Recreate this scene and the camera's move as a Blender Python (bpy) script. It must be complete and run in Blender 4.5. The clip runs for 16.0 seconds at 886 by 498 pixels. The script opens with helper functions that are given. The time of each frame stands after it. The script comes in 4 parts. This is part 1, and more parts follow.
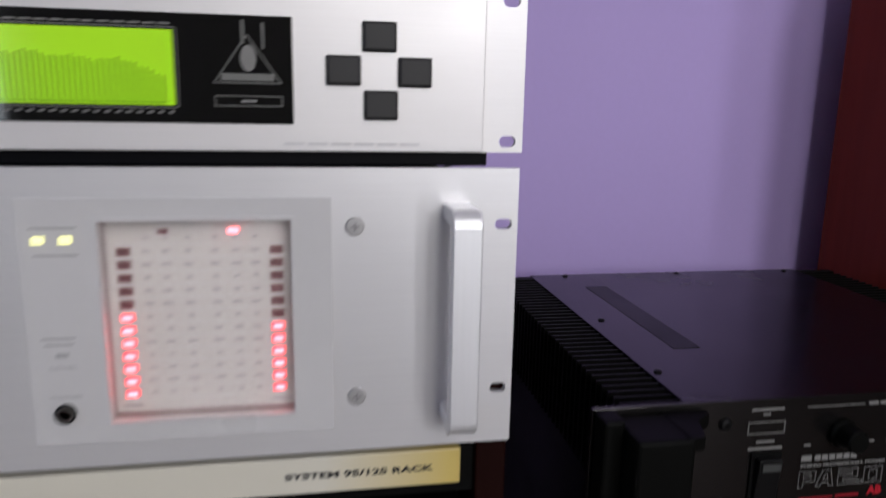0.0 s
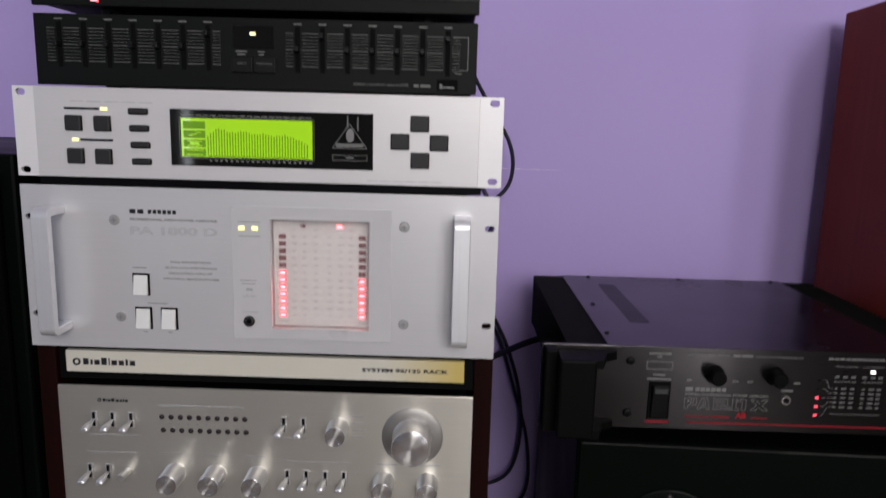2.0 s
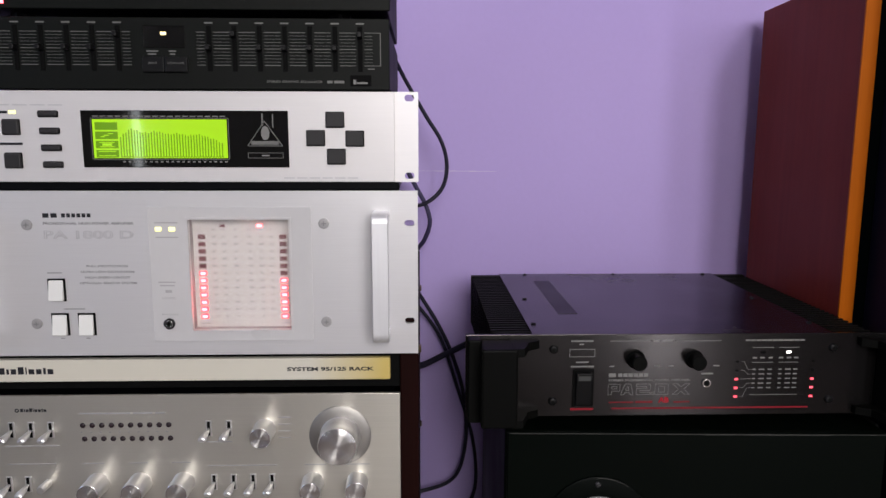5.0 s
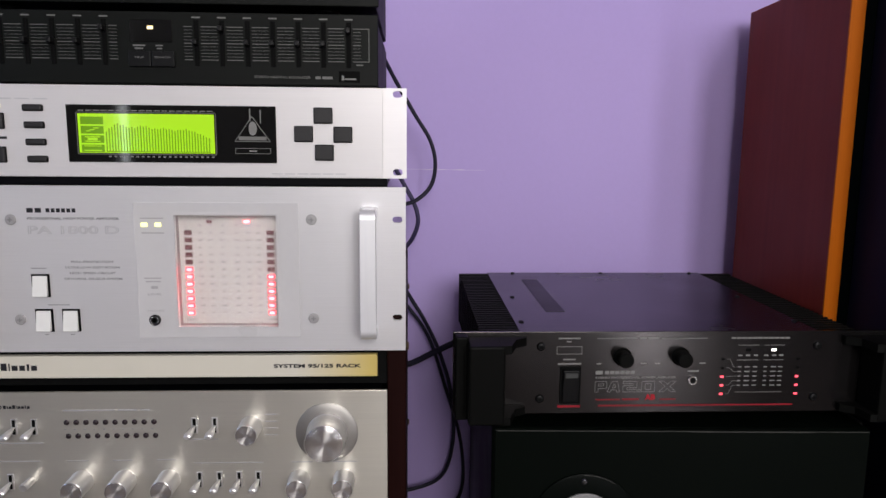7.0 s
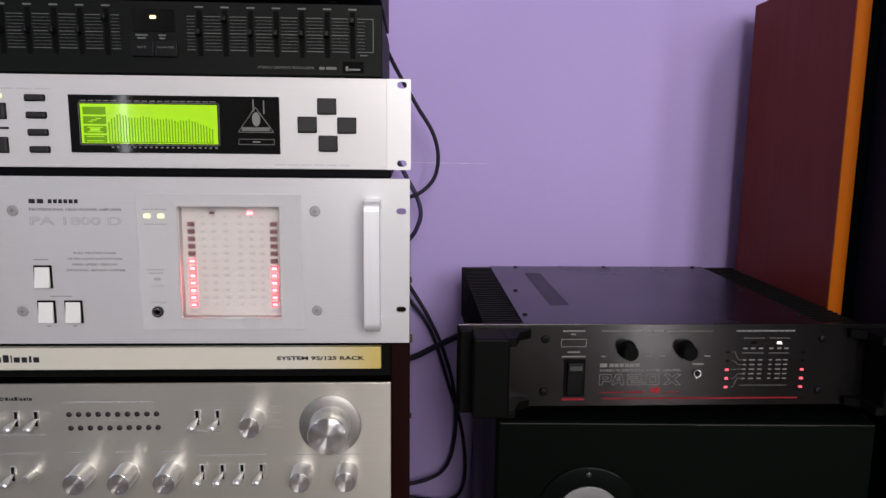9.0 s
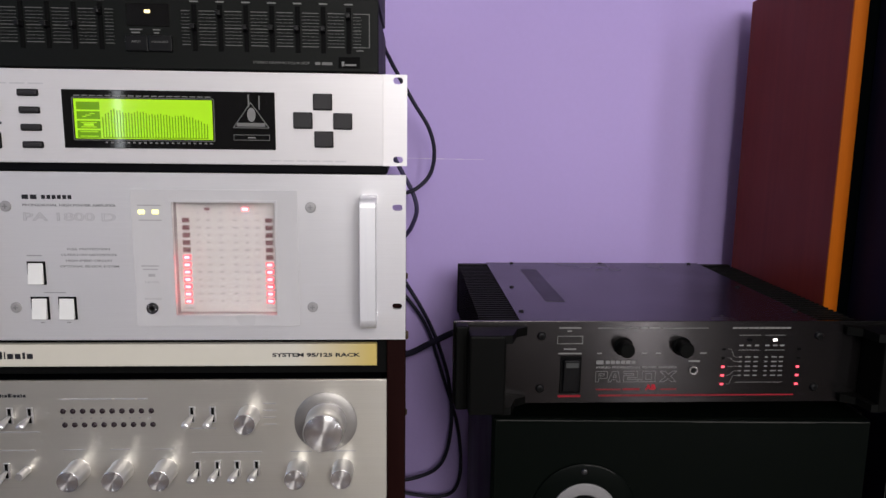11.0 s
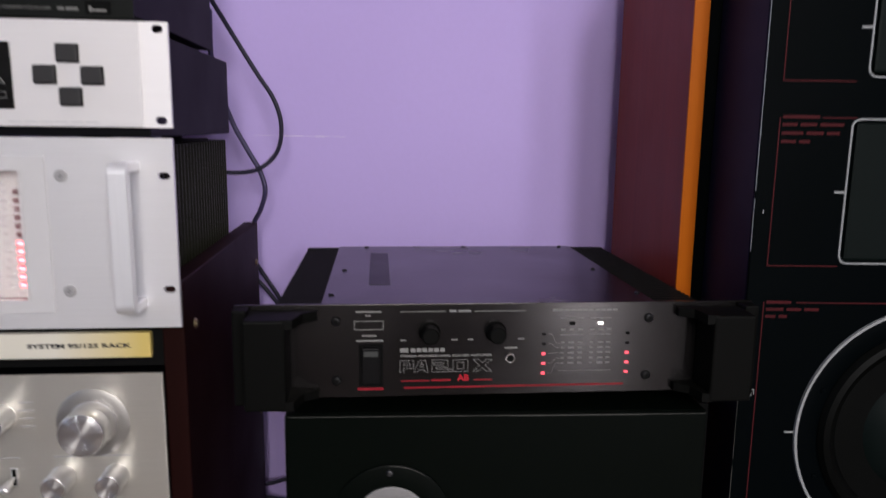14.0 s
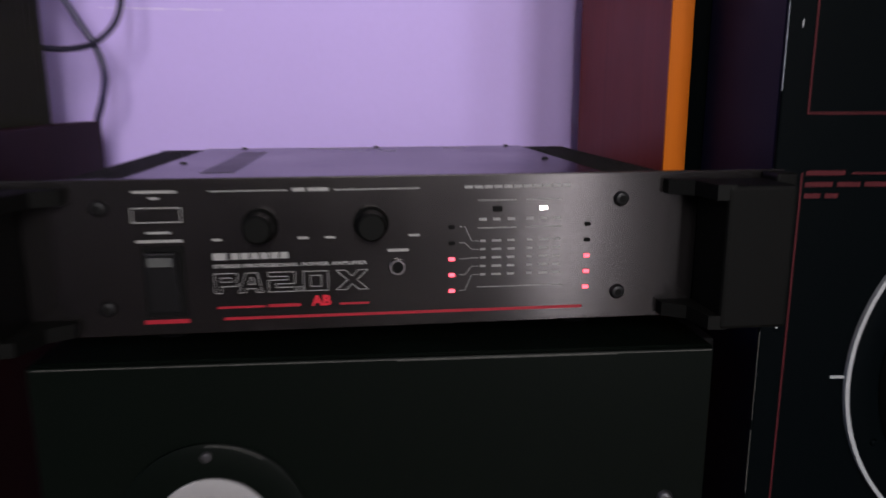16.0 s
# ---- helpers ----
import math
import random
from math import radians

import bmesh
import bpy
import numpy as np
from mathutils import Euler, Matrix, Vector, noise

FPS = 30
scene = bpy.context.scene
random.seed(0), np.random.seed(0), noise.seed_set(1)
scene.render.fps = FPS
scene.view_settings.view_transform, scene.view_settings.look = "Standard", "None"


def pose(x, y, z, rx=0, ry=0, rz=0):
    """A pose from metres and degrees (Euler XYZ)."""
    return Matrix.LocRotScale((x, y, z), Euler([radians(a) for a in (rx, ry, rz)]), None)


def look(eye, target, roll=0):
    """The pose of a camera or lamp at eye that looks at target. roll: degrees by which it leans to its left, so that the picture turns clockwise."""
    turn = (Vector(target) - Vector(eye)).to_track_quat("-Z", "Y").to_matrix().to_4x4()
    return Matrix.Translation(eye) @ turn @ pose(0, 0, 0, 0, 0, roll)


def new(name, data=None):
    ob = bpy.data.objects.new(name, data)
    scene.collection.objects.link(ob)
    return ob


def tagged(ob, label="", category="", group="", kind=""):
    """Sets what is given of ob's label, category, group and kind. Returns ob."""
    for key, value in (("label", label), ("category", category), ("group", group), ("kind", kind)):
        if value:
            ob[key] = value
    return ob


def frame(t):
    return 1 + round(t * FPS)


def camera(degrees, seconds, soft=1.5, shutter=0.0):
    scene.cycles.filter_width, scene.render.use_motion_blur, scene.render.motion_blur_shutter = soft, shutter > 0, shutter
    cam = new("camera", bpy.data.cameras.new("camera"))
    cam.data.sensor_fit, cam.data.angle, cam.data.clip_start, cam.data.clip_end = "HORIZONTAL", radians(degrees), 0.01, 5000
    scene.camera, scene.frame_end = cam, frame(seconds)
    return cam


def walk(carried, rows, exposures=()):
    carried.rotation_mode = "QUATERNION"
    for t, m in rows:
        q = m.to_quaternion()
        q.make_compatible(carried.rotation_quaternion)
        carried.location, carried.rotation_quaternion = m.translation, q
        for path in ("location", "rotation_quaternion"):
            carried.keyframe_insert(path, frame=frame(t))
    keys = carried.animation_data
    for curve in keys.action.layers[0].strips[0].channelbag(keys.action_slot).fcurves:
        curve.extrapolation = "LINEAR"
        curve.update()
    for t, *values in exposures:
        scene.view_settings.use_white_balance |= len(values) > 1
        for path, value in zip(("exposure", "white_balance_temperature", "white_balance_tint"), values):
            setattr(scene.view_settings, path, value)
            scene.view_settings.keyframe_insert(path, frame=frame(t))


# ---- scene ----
cam = camera(63.4, 16.0, shutter=0.5)
PATH = [
    (0, (-0.116, -0.399, 1.068), (0.232, 1.528, 0.66), 1.1),
    (0.2, (-0.093, -0.364, 1.11), (0.229, 1.531, 0.548), 1.1),
    (0.5, (-0.076, -0.413, 1.109), (0.094, 1.508, 0.581), -2.6),
    (0.7, (-0.07, -0.478, 1.074), (-0.108, 1.474, 0.653), -2.5),
    (1, (-0.097, -0.607, 1.098), (-0.039, 1.335, 0.624), -0.5),
    (1.2, (-0.119, -0.659, 1.104), (0.009, 1.301, 0.718), 2.3),
    (1.5, (-0.101, -0.695, 1.117), (0.086, 1.257, 0.723), 2.1),
    (1.7, (-0.087, -0.702, 1.121), (0.033, 1.263, 0.769), 1.7),
    (2, (-0.045, -0.713, 1.107), (-0.073, 1.254, 0.746), 1.5),
    (2.2, (-0.031, -0.713, 1.079), (-0.072, 1.268, 0.807), -0.2),
    (2.5, (-0.005, -0.71, 1.093), (0.02, 1.261, 0.755), -0.6),
    (3, (0.012, -0.719, 1.093), (0.037, 1.252, 0.756), 0.1),
    (3.5, (0.008, -0.719, 1.089), (0.051, 1.254, 0.766), -0.2),
    (6, (0.004, -0.72, 1.083), (0.079, 1.254, 0.771), 0.6),
    (6.5, (0.004, -0.719, 1.081), (0.089, 1.254, 0.767), 0.8),
    (7, (0.005, -0.72, 1.081), (0.095, 1.254, 0.771), 0.5),
    (7.5, (0.006, -0.72, 1.08), (0.101, 1.253, 0.765), 0.7),
    (8, (0.006, -0.72, 1.077), (0.097, 1.253, 0.762), 0.7),
    (8.5, (0.002, -0.718, 1.078), (0.095, 1.253, 0.751), 0.7),
    (9, (0.001, -0.717, 1.076), (0.091, 1.255, 0.756), 0.6),
    (11.5, (0.0, -0.714, 1.077), (0.108, 1.255, 0.741), 0.9),
    (12, (-0.001, -0.714, 1.075), (0.111, 1.254, 0.738), 1.1),
    (12.5, (0.001, -0.714, 1.075), (0.119, 1.254, 0.739), 1.0),
    (13, (0.009, -0.713, 1.074), (0.121, 1.254, 0.726), 1.0),
    (13.2, (0.01, -0.71, 1.071), (0.178, 1.252, 0.724), 1.0),
    (13.5, (0.067, -0.696, 1.076), (0.292, 1.262, 0.737), 1.1),
    (13.7, (0.123, -0.678, 1.066), (0.343, 1.284, 0.749), 0.6),
    (14, (0.178, -0.646, 1.043), (0.356, 1.318, 0.707), 0.7),
    (14.2, (0.209, -0.615, 1.019), (0.347, 1.35, 0.667), 0.8),
    (14.5, (0.241, -0.57, 0.996), (0.385, 1.389, 0.618), 0.2),
    (15, (0.254, -0.545, 0.974), (0.432, 1.413, 0.603), 0.2),
    (15.5, (0.253, -0.54, 0.972), (0.434, 1.414, 0.584), 0.4),
    (15.8, (0.276, -0.479, 0.946), (0.43, 1.475, 0.542), -0.2),
    (16, (0.28, -0.413, 0.927), (0.502, 1.531, 0.511), -0.2),
]
walk(cam, [(t, look(eye, target, roll)) for t, eye, target, roll in PATH],
     exposures=[(0.0, -0.62, 6300, 9), (0.5, -0.98, 6250, 9), (1.0, -0.66, 6400, 9), (1.5, -0.64, 6500, 10), (2.5, -0.46, 6400, 10), (3.5, -0.34, 6450, 10), (5.0, -0.27, 6520, 10.5),
                (12.0, -0.29, 6520, 10.5), (13.0, -0.27, 6520, 10.5), (13.8, -0.22, 6500, 11), (14.5, 0.10, 6500, 12.5), (15.5, 0.13, 6500, 12.5), (16.0, 0.10, 6480, 13)])

# ---------------- world, light ----------------
world = bpy.data.worlds.new("world")
scene.world = world
world.use_nodes = True
wn = world.node_tree
sky = wn.nodes.new("ShaderNodeTexSky")
sky.sky_type, sky.sun_disc = "NISHITA", False
sky.sun_elevation, sky.sun_rotation = radians(38), radians(150)
wn.nodes["Background"].inputs["Strength"].default_value = 0.08
wn.links.new(sky.outputs["Color"], wn.nodes["Background"].inputs["Color"])


def window_light(name, place, target, sx, sy, watts, colour):
    lamp = bpy.data.lights.new(name, "AREA")
    lamp.shape, lamp.size, lamp.size_y, lamp.energy, lamp.color = "RECTANGLE", sx, sy, watts, colour
    ob = new(name, lamp)
    ob.matrix_world = look(place, target)
    return ob


WIN_X0, WIN_X1, WIN_Z0, WIN_Z1 = 0.56, 0.86, 1.30, 2.40
WIDE_X0, WIDE_X1, WIDE_Z0, WIDE_Z1 = -0.04, 0.40, 1.40, 2.40
DOOR_X0, DOOR_X1, DOOR_Z0, DOOR_Z1 = 1.08, 1.29, 0.02, 2.05
GAP_X0, GAP_X1, GAP_Z0, GAP_Z1 = -1.355, -1.300, 0.15, 2.05
SIDE_Y0, SIDE_Y1, SIDE_Z0, SIDE_Z1 = -1.9, -0.7, 1.0, 2.1
BACK_Y, LEFT_X, RIGHT_X, WALL_Y, TOP_Z = -2.7, -2.1, 2.4, 0.48, 2.6
window_light("window_daylight", ((WIN_X0 + WIN_X1) / 2, BACK_Y - 0.05, (WIN_Z0 + WIN_Z1) / 2), ((WIN_X0 + WIN_X1) / 2, 0, (WIN_Z0 + WIN_Z1) / 2 - 0.001), WIN_X1 - WIN_X0 - 0.02, WIN_Z1 - WIN_Z0 - 0.04, 33, (0.99, 0.96, 0.97))
# wide opening and lamp are added, unseen, as fill light for the wall
window_light("wide_window_daylight", ((WIDE_X0 + WIDE_X1) / 2, BACK_Y - 0.05, (WIDE_Z0 + WIDE_Z1) / 2), ((WIDE_X0 + WIDE_X1) / 2, 0, (WIDE_Z0 + WIDE_Z1) / 2 - 0.001), WIDE_X1 - WIDE_X0 - 0.04, WIDE_Z1 - WIDE_Z0 - 0.04, 34, (1.0, 0.96, 0.92))
window_light("doorway_daylight", ((DOOR_X0 + DOOR_X1) / 2, BACK_Y - 0.05, (DOOR_Z0 + DOOR_Z1) / 2), ((DOOR_X0 + DOOR_X1) / 2, 0, (DOOR_Z0 + DOOR_Z1) / 2 - 0.001), 0.19, 2.0, 18, (0.97, 0.96, 1.0))
window_light("door_gap_daylight", ((GAP_X0 + GAP_X1) / 2, BACK_Y - 0.05, (GAP_Z0 + GAP_Z1) / 2), ((GAP_X0 + GAP_X1) / 2, 0, (GAP_Z0 + GAP_Z1) / 2 - 0.001), 0.05, 1.8, 2.2, (0.9, 0.95, 1.0))
window_light("side_window_daylight", (LEFT_X - 0.05, (SIDE_Y0 + SIDE_Y1) / 2, (SIDE_Z0 + SIDE_Z1) / 2), (0, (SIDE_Y0 + SIDE_Y1) / 2, (SIDE_Z0 + SIDE_Z1) / 2 - 0.001), 1.1, 1.0, 9, (0.58, 0.70, 1.0))


# ---------------- materials ----------------
def material(name, colour, rough=0.5, metal=0.0, grain=(200, 200, 200), vary=0.12, bump=0.0, aniso=0.0, axis="Z",
             spec=0.5, coat=0.0, stain=0.15, stain_scale=9.0, emit=None, power=0.0, rough_vary=0.1):
    m = bpy.data.materials.new(name)
    m.use_nodes = True
    nt = m.node_tree
    b = nt.nodes["Principled BSDF"]
    co = nt.nodes.new("ShaderNodeTexCoord")
    mp = nt.nodes.new("ShaderNodeMapping")
    mp.inputs["Scale"].default_value = grain
    fine = nt.nodes.new("ShaderNodeTexNoise")
    fine.inputs["Scale"].default_value, fine.inputs["Detail"].default_value = 1.0, 5.0
    wide = nt.nodes.new("ShaderNodeTexNoise")
    wide.inputs["Scale"].default_value, wide.inputs["Detail"].default_value = stain_scale, 4.0
    nt.links.new(co.outputs["Object"], mp.inputs["Vector"])
    nt.links.new(mp.outputs["Vector"], fine.inputs["Vector"])
    nt.links.new(co.outputs["Object"], wide.inputs["Vector"])

    def mixed(a, dark, factor_socket):
        x = nt.nodes.new("ShaderNodeMix")
        x.data_type = "RGBA"
        x.inputs["B"].default_value = (*[c * (1 - dark) for c in colour], 1)
        nt.links.new(factor_socket, x.inputs["Factor"])
        if a is None:
            x.inputs["A"].default_value = (*[min(1, c * (1 + dark * 0.6)) for c in colour], 1)
        else:
            nt.links.new(a, x.inputs["A"])
        return x.outputs["Result"]
    first = mixed(None, vary, fine.outputs["Fac"])
    mul = nt.nodes.new("ShaderNodeMath")
    mul.operation = "MULTIPLY"
    mul.inputs[1].default_value = stain * 4
    sub = nt.nodes.new("ShaderNodeMath")
    sub.operation, sub.use_clamp = "SUBTRACT", True
    nt.links.new(wide.outputs["Fac"], sub.inputs[0])
    sub.inputs[1].default_value = 0.45
    nt.links.new(sub.outputs[0], mul.inputs[0])
    nt.links.new(mixed(first, 0.35, mul.outputs[0]), b.inputs["Base Color"])
    rr = nt.nodes.new("ShaderNodeMapRange")
    rr.inputs["To Min"].default_value, rr.inputs["To Max"].default_value = max(0.02, rough - rough_vary), min(1, rough + rough_vary)
    nt.links.new(wide.outputs["Fac"], rr.inputs["Value"])
    nt.links.new(rr.outputs["Result"], b.inputs["Roughness"])
    b.inputs["Metallic"].default_value = metal
    b.inputs["Specular IOR Level"].default_value = spec
    b.inputs["Coat Weight"].default_value = coat
    b.inputs["Coat Roughness"].default_value = 0.04
    if bump:
        bp = nt.nodes.new("ShaderNodeBump")
        bp.inputs["Strength"].default_value, bp.inputs["Distance"].default_value = bump, 0.0006
        nt.links.new(fine.outputs["Fac"], bp.inputs["Height"])
        nt.links.new(bp.outputs["Normal"], b.inputs["Normal"])
    if aniso:
        tg = nt.nodes.new("ShaderNodeTangent")
        tg.direction_type, tg.axis = "RADIAL", axis
        b.inputs["Anisotropic"].default_value = aniso
        b.inputs["Anisotropic Rotation"].default_value = 0.25
        nt.links.new(tg.outputs["Tangent"], b.inputs["Tangent"])
    if emit:
        b.inputs["Emission Color"].default_value = (*emit, 1)
        b.inputs["Emission Strength"].default_value = power
    return m


M = {}
M["wall"] = material("lilac_wall_paint", (0.50, 0.385, 0.77), 0.7, grain=(140, 140, 140), vary=0.03, bump=0.05, stain=0.06, stain_scale=3)
M["room"] = material("room_paint", (0.26, 0.24, 0.25), 0.8, grain=(60, 60, 60), vary=0.06)
M["ceiling"] = material("ceiling_paint", (0.72, 0.70, 0.68), 0.9, grain=(60, 60, 60), vary=0.05)
M["floor"] = material("floor_tile", (0.12, 0.09, 0.07), 0.4, grain=(30, 30, 30), vary=0.2)
M["white_plate"] = material("pale_anodised_plate", (0.82, 0.80, 0.80), 0.42, metal=0.15, grain=(20, 300, 900), vary=0.04, bump=0.05, stain=0.05)
M["silver_plate"] = material("satin_silver_plate", (0.72, 0.71, 0.72), 0.37, metal=0.42, grain=(15, 300, 1200), vary=0.07, bump=0.08, stain=0.06)
M["brushed"] = material("brushed_aluminium", (0.64, 0.615, 0.55), 0.34, metal=0.7, grain=(8, 300, 1800), vary=0.14, bump=0.10, aniso=0.75, stain=0.14, stain_scale=6)
M["spun"] = material("spun_aluminium", (0.96, 0.95, 0.93), 0.26, metal=0.95, grain=(300, 20, 300), vary=0.06, aniso=0.97, axis="Y", stain=0.03, rough_vary=0.04)
M["knob_side"] = material("knob_side_aluminium", (0.93, 0.92, 0.90), 0.34, metal=0.9, grain=(400, 30, 400), vary=0.08, bump=0.05)
M["chrome"] = material("worn_chrome", (0.8, 0.78, 0.75), 0.18, metal=1.0, grain=(300, 300, 300), vary=0.1)
M["handle_silver"] = material("handle_aluminium", (0.82, 0.82, 0.84), 0.42, metal=0.6, grain=(300, 300, 12), vary=0.06, bump=0.05)
M["black_metal"] = material("black_painted_steel", (0.003, 0.003, 0.0042), 0.5, grain=(500, 500, 500), vary=0.25, bump=0.03, stain=0.2, spec=0.06)
M["top_metal"] = material("black_lid_steel", (0.005, 0.0042, 0.007), 0.24, grain=(600, 600, 600), vary=0.2, bump=0.02, stain=0.2, spec=0.35)
M["heatsink"] = material("black_heatsink", (0.003, 0.003, 0.0025), 0.5, grain=(300, 300, 300), vary=0.3, stain=0.25, spec=0.08)
M["black_panel"] = material("black_equaliser_panel", (0.0050, 0.0058, 0.0050), 0.5, grain=(300, 300, 300), vary=0.15, bump=0.03, stain=0.25, spec=0.11)
M["dark_brushed"] = material("dark_brushed_panel", (0.048, 0.044, 0.044), 0.21, metal=0.92, grain=(8, 300, 1500), vary=0.12, bump=0.05, aniso=0.55, spec=0.2)
M["black_plastic"] = material("black_plastic", (0.004, 0.004, 0.0045), 0.4, grain=(300, 300, 300), vary=0.2, spec=0.2)
M["moulding"] = material("black_moulded_handle", (0.0026, 0.0027, 0.0024), 0.5, grain=(900, 900, 900), vary=0.2, bump=0.05, spec=0.06)
M["key"] = material("dark_rubber_key", (0.022, 0.021, 0.022), 0.5, grain=(400, 400, 400), vary=0.1, spec=0.3)
M["dark_glass"] = material("smoked_display_window", (0.006, 0.006, 0.005), 0.05, grain=(50, 50, 50), vary=0.1, stain=0.05, rough_vary=0.02)
M["print_dark"] = material("dark_print", (0.02, 0.02, 0.024), 0.6, spec=0.2)
M["print_grey"] = material("grey_print", (0.38, 0.37, 0.38), 0.6)
M["print_pale"] = material("pale_print", (0.57, 0.56, 0.57), 0.6)
M["print_white"] = material("white_print", (0.19, 0.187, 0.18), 0.6)
M["print_dim"] = material("dim_white_print", (0.14, 0.14, 0.132), 0.6)
M["print_red"] = material("red_print", (0.40, 0.010, 0.022), 0.5, spec=0.2)
M["print_dull_red"] = material("dull_red_print", (0.050, 0.006, 0.0085), 0.6, spec=0.1)
M["slot"] = material("slot_black", (0.004, 0.004, 0.004), 0.7, spec=0.05)
M["rack_wood"] = material("dark_mahogany_veneer", (0.0135, 0.0036, 0.0031), 0.5, grain=(60, 25, 4), vary=0.45, bump=0.04, stain=0.15, spec=0.05)
M["speaker_wood"] = material("reddish_brown_veneer", (0.205, 0.031, 0.017), 0.45, grain=(70, 70, 3.5), vary=0.25, bump=0.04, stain=0.12, spec=0.07)
M["edge_wood"] = material("orange_wood_edge", (0.47, 0.110, 0.004), 0.45, grain=(120, 120, 6), vary=0.22, bump=0.05, stain=0.1, spec=0.08)
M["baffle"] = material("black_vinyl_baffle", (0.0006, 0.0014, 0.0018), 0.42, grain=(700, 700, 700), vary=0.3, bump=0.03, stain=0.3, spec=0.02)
M["cabinet_black"] = material("worn_black_cabinet", (0.0016, 0.0028, 0.0020), 0.42, grain=(500, 500, 500), vary=0.35, bump=0.05, stain=0.5, stain_scale=5, spec=0.05, rough_vary=0.2)
M["line_white"] = material("white_outline_paint", (0.25, 0.26, 0.265), 0.5)
M["ring_grey"] = material("grey_ring", (0.20, 0.195, 0.195), 0.5, vary=0.1)
M["cone"] = material("paper_cone", (0.0013, 0.0016, 0.0015), 0.7, grain=(300, 300, 300), vary=0.3, bump=0.1, spec=0.02)
M["rubber"] = material("rubber_surround", (0.0015, 0.0018, 0.0016), 0.5, vary=0.2, spec=0.06)
M["horn"] = material("dark_green_grey_waveguide", (0.0028, 0.0054, 0.0050), 0.5, vary=0.2, spec=0.07)
M["cable"] = material("black_cable", (0.012, 0.010, 0.026), 0.5, vary=0.2, spec=0.3)
M["switch_white"] = material("ivory_switch", (0.80, 0.80, 0.77), 0.35, vary=0.04)
M["bezel_clear"] = material("milky_bezel", (0.56, 0.55, 0.555), 0.3, vary=0.03, spec=0.5)
M["meter_face"] = material("meter_scale_plate", (0.36, 0.345, 0.335), 0.4, metal=0.1, vary=0.05)
M["led_off"] = material("unlit_red_led", (0.10, 0.035, 0.04), 0.4)
M["led_red"] = material("lit_red_led", (0.8, 0.3, 0.3), 0.3, emit=(1.0, 0.075, 0.10), power=10.0)
M["led_hot"] = material("bright_red_led", (0.8, 0.2, 0.2), 0.3, emit=(1.0, 0.04, 0.09), power=2.2)
M["led_yellow"] = material("lit_yellow_led", (0.9, 0.9, 0.4), 0.3, emit=(1.0, 0.97, 0.36), power=1.7)
M["led_white"] = material("lit_white_led", (0.9, 0.9, 0.9), 0.3, emit=(1.0, 0.92, 0.86), power=4.0)
M["led_amber"] = material("lit_amber_led", (0.9, 0.7, 0.4), 0.3, emit=(1.0, 0.80, 0.36), power=2.2)
M["lcd"] = material("backlit_green_display", (0.2, 0.36, 0.02), 0.12, emit=(0.44, 0.86, 0.004), power=0.76, vary=0.05, rough_vary=0.02, coat=1.0)
M["lcd_dark"] = material("display_segments", (0.06, 0.15, 0.005), 0.2, emit=(0.20, 0.46, 0.004), power=0.55)
M["dark_chrome"] = material("tarnished_screw_steel", (0.10, 0.10, 0.105), 0.35, metal=0.9, vary=0.2)
M["collar"] = material("grey_satin_collar", (0.36, 0.345, 0.325), 0.42, metal=0.8, grain=(200, 20, 200), vary=0.08)
M["meter_wall"] = material("grey_meter_well", (0.30, 0.26, 0.26), 0.5, vary=0.1)
M["print_mid"] = material("mid_grey_print", (0.26, 0.255, 0.26), 0.6, spec=0.2)
M["lamp_dark"] = material("dark_unlit_lamp", (0.018, 0.008, 0.012), 0.4, vary=0.2, spec=0.3)
M["flat_screw"] = material("satin_screw_head", (0.42, 0.41, 0.41), 0.42, metal=0.4, vary=0.1)
M["led_lens"] = material("glowing_red_lens", (0.5, 0.05, 0.06), 0.3, emit=(1.0, 0.04, 0.07), power=2.4)
M["cap_brass"] = material("dull_brass_screw", (0.16, 0.12, 0.07), 0.4, metal=0.8, vary=0.2)
M["face_plate"] = material("pale_anodised_face", (0.69, 0.67, 0.67), 0.40, metal=0.25, grain=(20, 300, 900), vary=0.04, bump=0.05, stain=0.05)
M["print_stripe"] = material("dull_red_stripe", (0.24, 0.007, 0.016), 0.5, spec=0.2)
M["edge_wear"] = material("worn_vinyl_edge", (0.17, 0.19, 0.21), 0.5, spec=0.2)
# black vinyl; its bluish base colour carries the lilac wall's reflection
M["sheen_vinyl"] = material("black_vinyl_side", (0.0080, 0.0078, 0.019), 0.45, grain=(700, 700, 700), vary=0.3, bump=0.03, stain=0.15, spec=0.05)
M["cap_grey"] = material("dark_grey_print", (0.05, 0.052, 0.05), 0.5, spec=0.2)
M["cable_grey"] = material("grey_purple_cable", (0.045, 0.037, 0.090), 0.45, vary=0.15, spec=0.3)
M["fin_olive"] = material("weathered_heatsink", (0.015, 0.0155, 0.0075), 0.5, grain=(300, 300, 40), vary=0.4, stain=0.3, spec=0.15)
M["sub_edge"] = material("scuffed_cabinet_edge", (0.055, 0.055, 0.05), 0.5, vary=0.5, stain=0.6, stain_scale=40, spec=0.2)
M["white_line_wall"] = material("paint_scratch", (0.75, 0.68, 0.86), 0.6)

